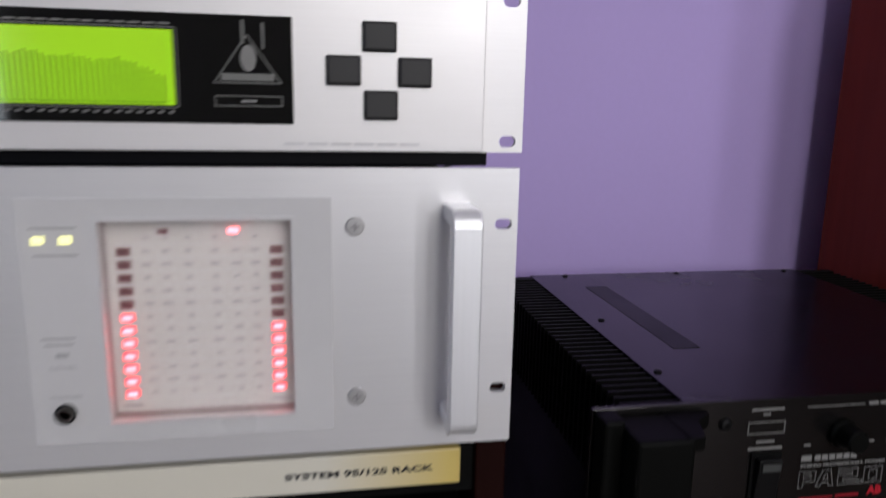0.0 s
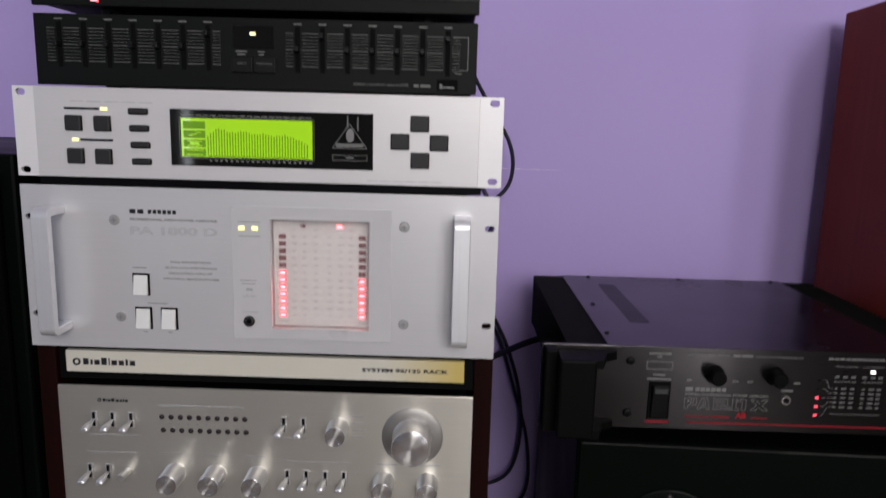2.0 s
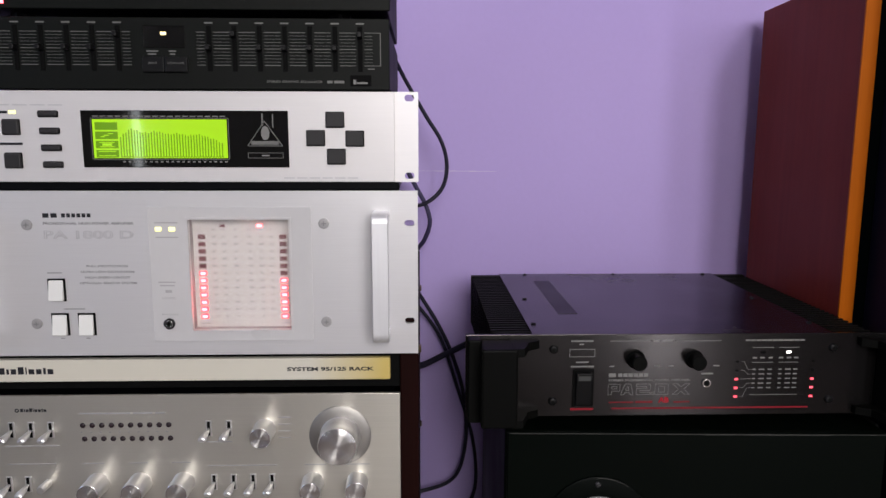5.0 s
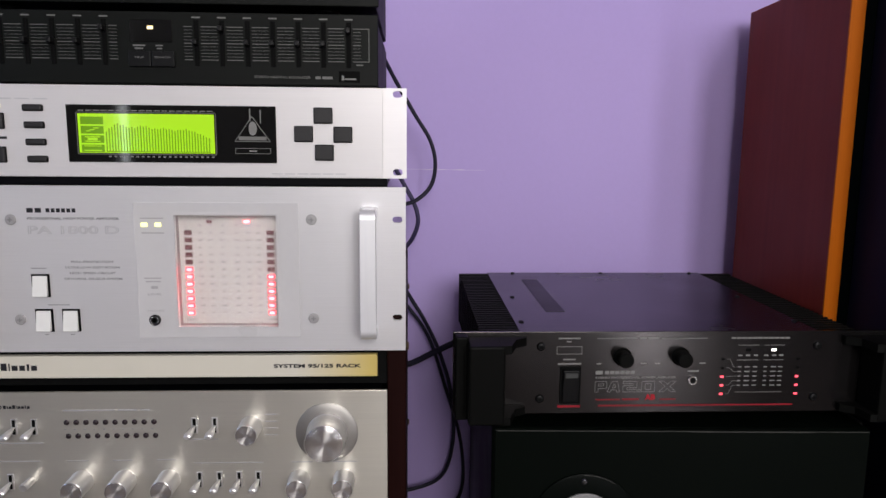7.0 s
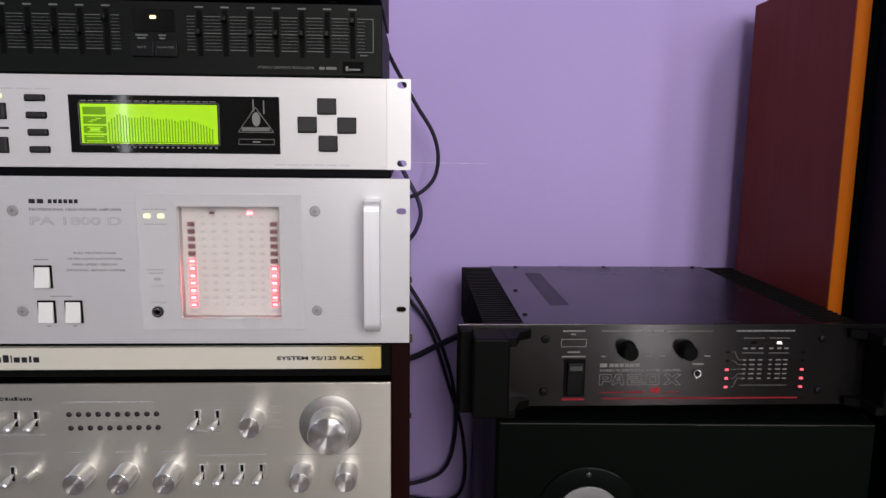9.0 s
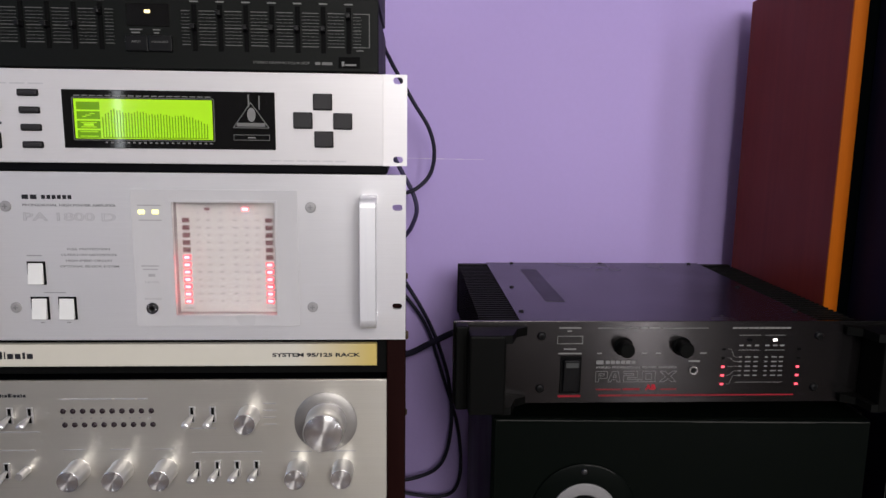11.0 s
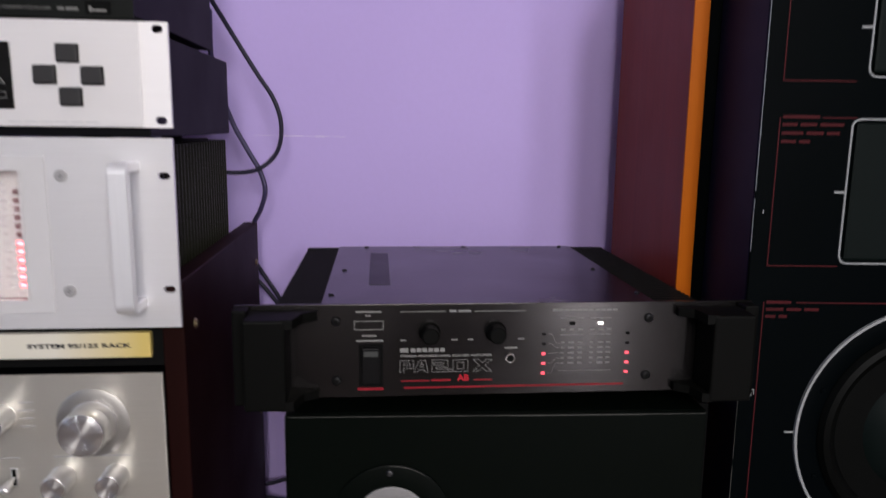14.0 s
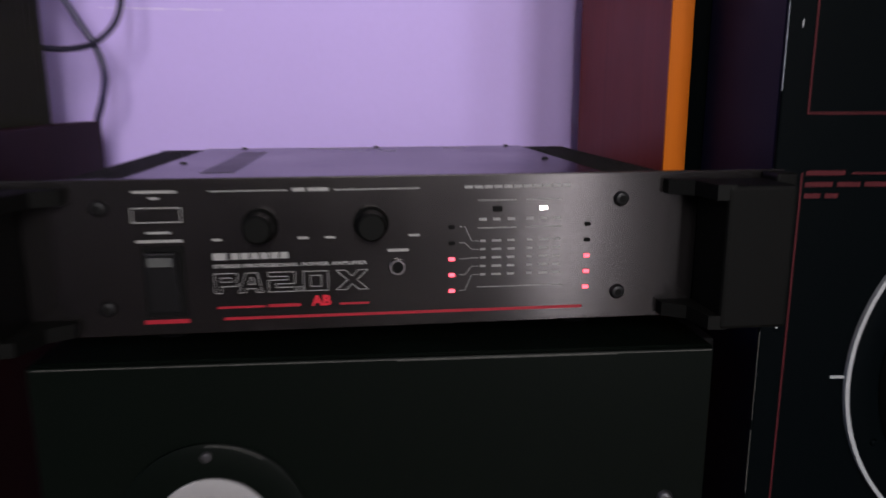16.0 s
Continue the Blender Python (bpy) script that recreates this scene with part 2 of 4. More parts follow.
# aged cream label plate, yellowed at one end
M["label_plate"] = material("aged_cream_label_plate", (0.72, 0.68, 0.58), 0.4, grain=(20, 300, 900), vary=0.05, bump=0.04)
nt = M["label_plate"].node_tree
gen = nt.nodes.new("ShaderNodeTexCoord")
sep = nt.nodes.new("ShaderNodeSeparateXYZ")
ramp = nt.nodes.new("ShaderNodeValToRGB")
ramp.color_ramp.elements[0].position, ramp.color_ramp.elements[0].color = 0.80, (0.64, 0.61, 0.52, 1)
ramp.color_ramp.elements[1].position, ramp.color_ramp.elements[1].color = 0.985, (0.60, 0.46, 0.14, 1)
nt.links.new(gen.outputs["Generated"], sep.inputs["Vector"])
nt.links.new(sep.outputs["X"], ramp.inputs["Fac"])
nt.links.new(ramp.outputs["Color"], nt.nodes["Principled BSDF"].inputs["Base Color"])

# clear meter cover
glass = bpy.data.materials.new("clear_acrylic")
glass.use_nodes = True
gb = glass.node_tree.nodes["Principled BSDF"]
gb.inputs["Base Color"].default_value = (1, 0.98, 0.97, 1)
gb.inputs["Transmission Weight"].default_value = 1.0
gb.inputs["Roughness"].default_value = 0.16
gb.inputs["IOR"].default_value = 1.35
M["glass"] = glass


# ---------------- building helpers ----------------
ORIGIN = {}


def box_bm(x0, x1, y0, y1, z0, z1, bevel=0.0, seg=2, bm=None):
    bm = bm or bmesh.new()
    r = bmesh.ops.create_cube(bm, size=1.0, matrix=Matrix.Translation(((x0 + x1) / 2, (y0 + y1) / 2, (z0 + z1) / 2)) @ Matrix.Diagonal((x1 - x0, y1 - y0, z1 - z0, 1)))
    if bevel:
        edges = {e for v in r["verts"] for e in v.link_edges}
        bmesh.ops.bevel(bm, geom=list(edges), offset=bevel, segments=seg, affect="EDGES", profile=0.5)
    return bm


def lathe_bm(profile, cx, cy, cz, n=32, bm=None, axis="y"):
    """Turn a profile of (radius, distance along the axis) about a line through the centre."""
    bm = bm or bmesh.new()
    rings = []
    for r, d in profile:
        ring = []
        for i in range(n):
            a = 2 * math.pi * i / n
            p = (cx + r * math.cos(a), cy + d, cz + r * math.sin(a)) if axis == "y" else (cx + r * math.cos(a), cy + r * math.sin(a), cz + d)
            ring.append(bm.verts.new(p))
        rings.append(ring)
    for a, b in zip(rings, rings[1:]):
        for i in range(n):
            bm.faces.new((a[i], a[(i + 1) % n], b[(i + 1) % n], b[i]))
    if profile[0][0] > 1e-5:
        bm.faces.new(rings[0])
    if profile[-1][0] > 1e-5:
        bm.faces.new(rings[-1][::-1])
    bmesh.ops.recalc_face_normals(bm, faces=bm.faces)
    return bm


def tube_bm(points, radius, n=8, bm=None):
    bm = bm or bmesh.new()
    pts = [Vector(p) for p in points]
    last = None
    up = Vector((0.3, 1, 0.2)).normalized()
    for i, p in enumerate(pts):
        d = (pts[min(i + 1, len(pts) - 1)] - pts[max(i - 1, 0)]).normalized()
        a = d.cross(up).normalized()
        b = d.cross(a).normalized()
        ring = [bm.verts.new(p + radius * (math.cos(2 * math.pi * k / n) * a + math.sin(2 * math.pi * k / n) * b)) for k in range(n)]
        if last:
            for k in range(n):
                bm.faces.new((last[k], last[(k + 1) % n], ring[(k + 1) % n], ring[k]))
        else:
            bm.faces.new(ring[::-1])
        last = ring
    bm.faces.new(last)
    bmesh.ops.recalc_face_normals(bm, faces=bm.faces)
    return bm


def smooth_path(points, steps=8):
    pts = [Vector(p) for p in points]
    pts = [2 * pts[0] - pts[1]] + pts + [2 * pts[-1] - pts[-2]]
    out = []
    for i in range(1, len(pts) - 2):
        p0, p1, p2, p3 = pts[i - 1:i + 3]
        for k in range(steps):
            t = k / steps
            out.append(0.5 * (2 * p1 + (p2 - p0) * t + (2 * p0 - 5 * p1 + 4 * p2 - p3) * t * t + (3 * p1 - p0 - 3 * p2 + p3) * t ** 3))
    return out + [pts[-2]]


def smooth_shade(mesh, angle=35):
    for p in mesh.polygons:
        p.use_smooth = True
    if hasattr(mesh, "set_sharp_from_angle"):
        mesh.set_sharp_from_angle(angle=radians(angle))


def thing(name, label, category, origin, group="", turn=0.0):
    ob = new(name)
    ob.empty_display_size = 0.05
    ob.matrix_world = pose(*origin, 0, 0, turn)
    ORIGIN[ob.name] = Vector(origin) if not turn else Vector((0, 0, 0))
    return tagged(ob, label, category, group)


def part(name, bm, mat, parent=None, label="", smooth=False):
    origin = ORIGIN.get(parent.name, Vector()) if parent else Vector()
    joined = id(bm) in JOINED
    JOINED.discard(id(bm))
    if origin.length:
        bmesh.ops.translate(bm, verts=bm.verts, vec=-origin)
    me = bpy.data.meshes.new(name)
    bm.to_mesh(me)
    bm.free()
    if smooth:
        smooth_shade(me)
    me.materials.append(M[mat])
    ob = new(name, me)
    if parent:
        ob.parent = parent
        ORIGIN[ob.name] = origin
    return tagged(ob, label, kind="stuff" if joined and parent else "")


def repeat(ob, offset):
    """A twin of a part, moved, on the same mesh."""
    twin = new(ob.name.split(".")[0], ob.data)
    twin.parent = ob.parent
    twin.location = ob.location + Vector(offset)
    ORIGIN[twin.name] = ORIGIN.get(ob.name, Vector()) - Vector(offset)
    if "label" in ob:
        twin["label"] = ob["label"]
    return twin


def structure(name, bm, mat):
    return tagged(part(name, bm, mat), kind="structure")


JOINED = set()


def bars_bm(rows, y, t=0.0003):
    """Printed bars: (x0, x1, z, height)."""
    bm = bmesh.new()
    if len(rows) > 1:
        JOINED.add(id(bm))
    for x0, x1, z, h in rows:
        box_bm(x0, x1, y - t, y, z - h / 2, z + h / 2, bm=bm)
    return bm


def letters(name, body, x0, x1, z, y, mat, parent, height=None, outline=0.0, bold=0.0, label=""):
    cu = bpy.data.curves.new("letters", "FONT")
    cu.body, cu.size, cu.resolution_u = body, 0.01, 3
    cu.offset = bold
    if outline:
        cu.fill_mode, cu.bevel_depth, cu.bevel_resolution = "NONE", outline, 0
    else:
        cu.extrude = 0.00012
    tmp = bpy.data.objects.new("letters", cu)
    scene.collection.objects.link(tmp)
    deps = bpy.context.evaluated_depsgraph_get()
    me = bpy.data.meshes.new_from_object(tmp.evaluated_get(deps))
    bpy.data.objects.remove(tmp)
    bm = bmesh.new()
    bm.from_mesh(me)
    xs = [v.co.x for v in bm.verts]
    ys = [v.co.y for v in bm.verts]
    sx = (x1 - x0) / (max(xs) - min(xs))
    sy = height / (max(ys) - min(ys)) if height else sx
    ax, ay = min(xs), (max(ys) + min(ys)) / 2
    for v in bm.verts:
        v.co = Vector((x0 + (v.co.x - ax) * sx, y - v.co.z - 0.0002, z + (v.co.y - ay) * sy))
    return part(name, bm, mat, parent, label)


def plate_with_slots(x0, x1, z0, z1, y0, y1, slots, bevel=0.0012):
    """A face plate whose slots (cx, cz, width, height) go right through; small slots have rounded ends."""
    bm = bmesh.new()
    xs = sorted({x0, x1, *[s[0] - s[2] / 2 for s in slots], *[s[0] + s[2] / 2 for s in slots]})
    zs = sorted({z0, z1, *[s[1] - s[3] / 2 for s in slots], *[s[1] + s[3] / 2 for s in slots]})
    V = {}

    def vert(i, k):
        if (i, k) not in V:
            V[i, k] = bm.verts.new((xs[i], y0, zs[k]))
        return V[i, k]
    for i in range(len(xs) - 1):
        for k in range(len(zs) - 1):
            cx, cz = (xs[i] + xs[i + 1]) / 2, (zs[k] + zs[k + 1]) / 2
            w, h = xs[i + 1] - xs[i], zs[k + 1] - zs[k]
            if any(abs(cx - s[0]) < s[2] / 2 and abs(cz - s[1]) < s[3] / 2 for s in slots):
                if w > 0.02:
                    continue
                r, inset = 0.46 * h, 0.0002
                for sx, sz, corner in ((1, 1, (i + 1, k + 1)), (-1, 1, (i, k + 1)), (-1, -1, (i, k)), (1, -1, (i + 1, k))):
                    arc = [(cx + sx * (w / 2 - inset - r + r * math.cos(a)), cz + sz * (h / 2 - inset - r + r * math.sin(a))) for a in [math.pi / 2 * q / 4 for q in range(5)]]
                    ring = [bm.verts.new((px, y0, pz)) for px, pz in arc]
                    V[i, k, sx, sz] = ring
                    for a, b in zip(ring, ring[1:]):
                        bm.faces.new((vert(*corner), a, b))
                q = {(sx, sz): V[i, k, sx, sz] for sx in (1, -1) for sz in (1, -1)}
                bm.faces.new((vert(i, k + 1), vert(i + 1, k + 1), q[1, 1][-1], q[-1, 1][-1]))
                bm.faces.new((vert(i, k), vert(i + 1, k), q[1, -1][-1], q[-1, -1][-1]))
                bm.faces.new((vert(i + 1, k + 1), vert(i + 1, k), q[1, -1][0], q[1, 1][0]))
                bm.faces.new((vert(i, k + 1), vert(i, k), q[-1, -1][0], q[-1, 1][0]))
                continue
            bm.faces.new((vert(i, k), vert(i + 1, k), vert(i + 1, k + 1), vert(i, k + 1)))
    bmesh.ops.recalc_face_normals(bm, faces=bm.faces)
    r = bmesh.ops.extrude_face_region(bm, geom=bm.faces[:])
    bmesh.ops.translate(bm, verts=[v for v in r["geom"] if isinstance(v, bmesh.types.BMVert)], vec=(0, y1 - y0, 0))
    bmesh.ops.recalc_face_normals(bm, faces=bm.faces)
    return bm


def arch_bm(x0, x1, z0, z1, y, depth, thick, bend=0.009, n=6):
    """A flat bar handle that stands off a plate at y and bends back into it at both ends."""
    def path(d, grow):
        a, b = z0 - grow, z1 + grow
        r = bend + grow
        pts = [(0, a)]
        pts += [(d - r + r * math.sin(t), a + r - r * math.cos(t)) for t in [math.pi / 2 * i / n for i in range(n + 1)]]
        pts += [(d - r + r * math.cos(t), b - r + r * math.sin(t)) for t in [math.pi / 2 * i / n for i in range(n + 1)]]
        return pts + [(0, b)]
    outer, inner = path(depth, 0), path(depth - thick, -thick)
    bm = bmesh.new()
    grid = [[bm.verts.new((x, y - d, z)) for d, z in p] for x, p in ((x0, outer), (x1, outer), (x1, inner), (x0, inner))]
    m = len(outer)
    for i in range(m - 1):
        for a in range(4):
            b = (a + 1) % 4
            bm.faces.new((grid[a][i], grid[b][i], grid[b][i + 1], grid[a][i + 1]))
    bm.faces.new([g[0] for g in grid])
    bm.faces.new([g[-1] for g in grid][::-1])
    bmesh.ops.recalc_face_normals(bm, faces=bm.faces)
    bmesh.ops.bevel(bm, geom=[e for e in bm.edges if e.is_boundary or (e.calc_face_angle(0) > 1.2)], offset=0.0006, segments=1, affect="EDGES")
    return bm


def screw_bm(cx, cy, cz, r=0.0035):
    bm = lathe_bm([(0.0001, -r * 0.55), (r * 0.45, -r * 0.6), (r * 0.75, -r * 0.5), (r, -r * 0.15), (r, 0.001)], cx, cy, cz, 14)
    return bm


def ring_bm(cx, cy, cz, r0, r1, y0, n=64):
    return lathe_bm([(r0, 0.0005), (r0, -y0), (r1, -y0), (r1, 0.0005)], cx, cy, cz, n)


def frame_bm(x0, x1, z0, z1, w, y0, y1):
    bm = bmesh.new()
    box_bm(x0, x1, y0, y1, z1 - w, z1, bm=bm)
    box_bm(x0, x1, y0, y1, z0, z0 + w, bm=bm)
    box_bm(x0, x0 + w, y0, y1, z0 + w, z1 - w, bm=bm)
    box_bm(x1 - w, x1, y0, y1, z0 + w, z1 - w, bm=bm)
    return bm


def rounded_outline_bm(x0, x1, z0, z1, r, w, y0, y1, n=6):
    """A raised line that follows a rounded rectangle."""
    bm = bmesh.new()

    def loop(g):
        pts = []
        for cx, cz, a0 in ((x1 - r, z1 - r, 0), (x0 + r, z1 - r, 90), (x0 + r, z0 + r, 180), (x1 - r, z0 + r, 270)):
            for i in range(n + 1):
                a = radians(a0 + 90 * i / n)
                pts.append((cx + (r + g) * math.cos(a), cz + (r + g) * math.sin(a)))
        return pts
    o, i_ = loop(w / 2), loop(-w / 2)
    rows = [[bm.verts.new((p[0], y, p[1])) for p in q] for q, y in ((o, y1), (o, y0), (i_, y0), (i_, y1))]
    m = len(o)
    for a in range(3):
        for i in range(m):
            bm.faces.new((rows[a][i], rows[a][(i + 1) % m], rows[a + 1][(i + 1) % m], rows[a + 1][i]))
    bmesh.ops.recalc_face_normals(bm, faces=bm.faces)
    return bm


def maker_mark(parent, x, z, y, size, step):
    """A maker's mark reduced to a row of plain blocks."""
    for i, (w, h) in enumerate(((0.78, 1.0), (0.40, 0.8), (0.74, 0.8), (0.78, 1.15), (0.26, 1.1), (0.78, 0.8), (0.74, 0.8), (0.40, 1.0), (0.78, 0.8))):
        x1 = x + step * w * 1.12
        part("brand_mark", box_bm(x, x1 - step * 0.14, y - 0.0003, y, z - size * 0.4, z + size * (h - 0.4)), "print_dark", parent)
        x = x1 + step * 0.10


def outline_bm(loops, x0, x1, z0, z1, y, thick, bm):
    """Thin raised lines along closed loops given on a unit square."""
    for loop in loops:
        pts = [(x0 + u * (x1 - x0), z0 + v * (z1 - z0)) for u, v in loop]
        for (xa, za), (xb, zb) in zip(pts, pts[1:] + pts[:1]):
            tube_bm([(xa, y, za), (xb, y, zb)], thick, 4, bm)
    return bm


# ---------------- the room ----------------
def wall_with_opening(name, axis, at, thick, a0, a1, openings, mat):
    """A wall at x or y = at, from a0 to a1 along it, with openings (b0, b1, z0, z1)."""
    bm = bmesh.new()

    def block(b0, b1, z0, z1):
        if b1 - b0 > 1e-4 and z1 - z0 > 1e-4:
            if axis == "y":
                box_bm(b0, b1, min(at, at + thick), max(at, at + thick), z0, z1, bm=bm)
            else:
                box_bm(min(at, at + thick), max(at, at + thick), b0, b1, z0, z1, bm=bm)
    b = a0
    for o0, o1, z0, z1 in sorted(openings):
        block(b, o0, 0, TOP_Z)
        block(o0, o1, 0, z0)
        block(o0, o1, z1, TOP_Z)
        b = o1
    block(b, a1, 0, TOP_Z)
    return structure(name, bm, mat)


structure("floor", box_bm(LEFT_X, RIGHT_X, BACK_Y, WALL_Y, -0.1, 0), "floor")
structure("ceiling", box_bm(LEFT_X, RIGHT_X, BACK_Y, WALL_Y, TOP_Z, TOP_Z + 0.1), "ceiling")
structure("wall_lilac", box_bm(LEFT_X - 0.15, RIGHT_X + 0.15, WALL_Y, WALL_Y + 0.15, 0, TOP_Z), "wall")
wall_with_opening("wall_window", "y", BACK_Y, -0.15, LEFT_X - 0.15, RIGHT_X + 0.15, [(WIDE_X0, WIDE_X1, WIDE_Z0, WIDE_Z1), (WIN_X0, WIN_X1, WIN_Z0, WIN_Z1), (DOOR_X0, DOOR_X1, DOOR_Z0, DOOR_Z1), (GAP_X0, GAP_X1, GAP_Z0, GAP_Z1)], "room")
wall_with_opening("wall_side", "x", LEFT_X, -0.15, BACK_Y, WALL_Y, [(SIDE_Y0, SIDE_Y1, SIDE_Z0, SIDE_Z1)], "room")
structure("wall_plain", box_bm(RIGHT_X, RIGHT_X + 0.15, BACK_Y, WALL_Y, 0, TOP_Z), "room")
structure("wall_scratch", bars_bm([(0.028, 0.062, 1.0265, 0.0011), (0.082, 0.094, 1.0262, 0.0013), (-0.012, 0.028, 1.0268, 0.0005), (0.062, 0.082, 1.0263, 0.0006), (0.094, 0.128, 1.0259, 0.0005)], WALL_Y - 0.0002), "white_line_wall")

# ---------------- equipment rack ----------------
rack = thing("equipment_rack", "dark mahogany equipment rack with cream label strip, open front", "rack", (-0.2413, 0.2, 0))
side = part("side_panel", box_bm(-0.0192, 0.0004, 0.007, 0.418, 0.0, 0.902, 0.0015), "rack_wood", rack)
repeat(side, (-0.4634, 0, 0))
part("top_board", box_bm(-0.4622, -0.0194, 0.012, 0.415, 0.858, 0.874), "rack_wood", rack)
shelf = part("shelf", box_bm(-0.4622, -0.0194, 0.03, 0.415, 0.655, 0.671), "rack_wood", rack)
repeat(shelf, (0, 0, -0.30))
repeat(shelf, (0, 0, -0.60))
part("back_panel", box_bm(-0.4622, -0.0194, 0.408, 0.416, 0.071, 0.857), "black_plastic", rack)
strip = part("label_strip", box_bm(-0.451, -0.0295, 0.0045, 0.012, 0.832, 0.8555, 0.0008), "label_plate", rack, "aged cream metal label strip, yellowed at one end")
part("strip_backing", box_bm(-0.4622, -0.0194, 0.0125, 0.028, 0.822, 0.8575), "slot", rack)
letters("lettering", "SYSTEM 95/125 RACK", -0.137, -0.0465, 0.8438, 0.0045, "print_dark", strip, height=0.0042, bold=0.00035)
# the maker's mark as plain shapes
maker_mark(strip, -0.4325, 0.8430, 0.0045, 0.0068, 0.0079)
part("brand_mark", ring_bm(-0.4395, 0.0045, 0.8432, 0.0022, 0.0042, 0.0003, 20), "print_dark", strip)
for sy, sz in ((0.045, 0.853), (0.395, 0.846), (0.065, 0.62), (0.395, 0.62)):
    bm = bmesh.new()
    bmesh.ops.create_cone(bm, cap_ends=True, segments=14, radius1=0.0055, radius2=0.004, depth=0.003, matrix=Matrix.Translation((0.0016, sy, sz)) @ Matrix.Rotation(math.pi / 2, 4, "Y"))
    part("cap_screw", bm, "cap_brass", rack, "dull brass screw")

# ---------------- integrated amplifier in the rack ----------------
FY = 0.0
integ = thing("integrated_amplifier", "brushed aluminium integrated amplifier with knobs and toggle switches, in the rack", "amplifier", (-0.2413, 0.15, 0.671))
part("chassis", box_bm(-0.452, -0.026, 0.004, 0.34, 0.679, 0.812, 0.001), "black_metal", integ)
face = part("front_panel", box_bm(-0.4595, -0.0192, FY, FY + 0.004, 0.681, 0.8185, 0.0007), "brushed", integ)
foot = part("foot", lathe_bm([(0.009, 0), (0.011, 0.006), (0.011, 0.0085)], -0.43, 0.05, 0.671, 16, axis="z"), "black_plastic", integ)
for dx, dy in ((0.38, 0), (0, 0.25), (0.38, 0.25)):
    repeat(foot, (dx, dy, 0))


def knob(parent, cx, cz, r, length, y=FY, collar=0.0):
    n = 40
    prof = [(r * 1.04, 0.0), (r * 1.04, -length * 0.10), (r * 1.0, -length * 0.13), (r * 0.985, -length + r * 0.05), (r * 0.95, -length)]
    if collar:
        prof[3:3] = [(r * 0.99, -length * 0.40), (r * 0.96, -length * 0.43), (r * 0.99, -length * 0.46)]
    body = part("knob", lathe_bm(prof, cx, y, cz, n), "knob_side", parent, "turned aluminium knob", smooth=True)
    prof = [(r * 0.95, -length - 0.00005), (r * 0.92, -length - 0.0003), (0.0002, -length + r * 0.03)]
    part("cap", lathe_bm(prof, cx, y, cz, n), "spun", body, "spun metal cap", smooth=True)
    if collar:
        part("collar", lathe_bm([(collar, 0.0002), (collar, -0.0010), (collar * 0.96, -0.0018), (r * 1.02, -0.0024)], cx, y, cz, 56), "collar", body, "wide grey satin collar", smooth=True)
    return body


def toggle(parent, cx, cz, y=FY):
    plate = part("toggle_switch", box_bm(cx - 0.0034, cx + 0.0034, y - 0.0009, y + 0.001, cz - 0.0088, cz + 0.0088, 0.0006, 1), "knob_side", parent, "chromed toggle switch")
    part("slot", box_bm(cx - 0.0015, cx + 0.0015, y - 0.0012, y - 0.0007, cz - 0.0078, cz + 0.0078), "slot", plate)
    bm = bmesh.new()
    last = None
    for along, r in ((0.0, 0.0013), (0.20, 0.0019), (0.45, 0.0031), (0.80, 0.0041), (0.94, 0.0038), (1.0, 0.0024)):
        c = Vector((cx - 0.0034 * along, y - 0.0165 * along, cz - 0.0066 * along))
        ring = [bm.verts.new(c + Vector((r * 1.1 * math.cos(math.pi * k / 5), 0, r * 0.75 * math.sin(math.pi * k / 5)))) for k in range(10)]
        if last:
            for k in range(10):
                bm.faces.new((last[k], last[(k + 1) % 10], ring[(k + 1) % 10], ring[k]))
        else:
            bm.faces.new(ring[::-1])
        last = ring
    bm.faces.new(last)
    bmesh.ops.recalc_face_normals(bm, faces=bm.faces)
    part("lever", bm, "knob_side", plate, smooth=True)


knob(integ, -0.0825, 0.7725, 0.0205, 0.030, collar=0.0325)
knob(integ, -0.1615, 0.7800, 0.0112, 0.024)
for cx in (-0.338, -0.294, -0.2485):
    knob(integ, cx, 0.7215, 0.0114, 0.026)
for cx in (-0.1125, -0.0655):
    knob(integ, cx, 0.7200, 0.0112, 0.024)
for cx in (-0.2195, -0.1985, -0.4225, -0.4025, -0.3825):
    toggle(integ, cx, 0.7815)
for cx in (-0.2165, -0.1960, -0.1755, -0.1555, -0.430, -0.4105):
    toggle(integ, cx, 0.7215)
part("push_button", lathe_bm([(0.0042, 0.0), (0.0042, -0.016), (0.0036, -0.017), (0.0002, -0.017)], -0.390, FY, 0.7225, 20), "knob_side", integ, smooth=True)
lamp_ = part("indicator_lamp", lathe_bm([(0.0029, 0.0), (0.0028, -0.0006), (0.0022, -0.0010), (0.0018, -0.0014), (0.0002, -0.0018)], -0.3495, FY, 0.7860, 14), "lamp_dark", integ, "unlit dark red lamp", smooth=True)
for i in range(1, 20):
    repeat(lamp_, ((i % 10) * 0.00985 + (0.001 if i > 9 else 0), 0, -0.0148 * (i // 10)))
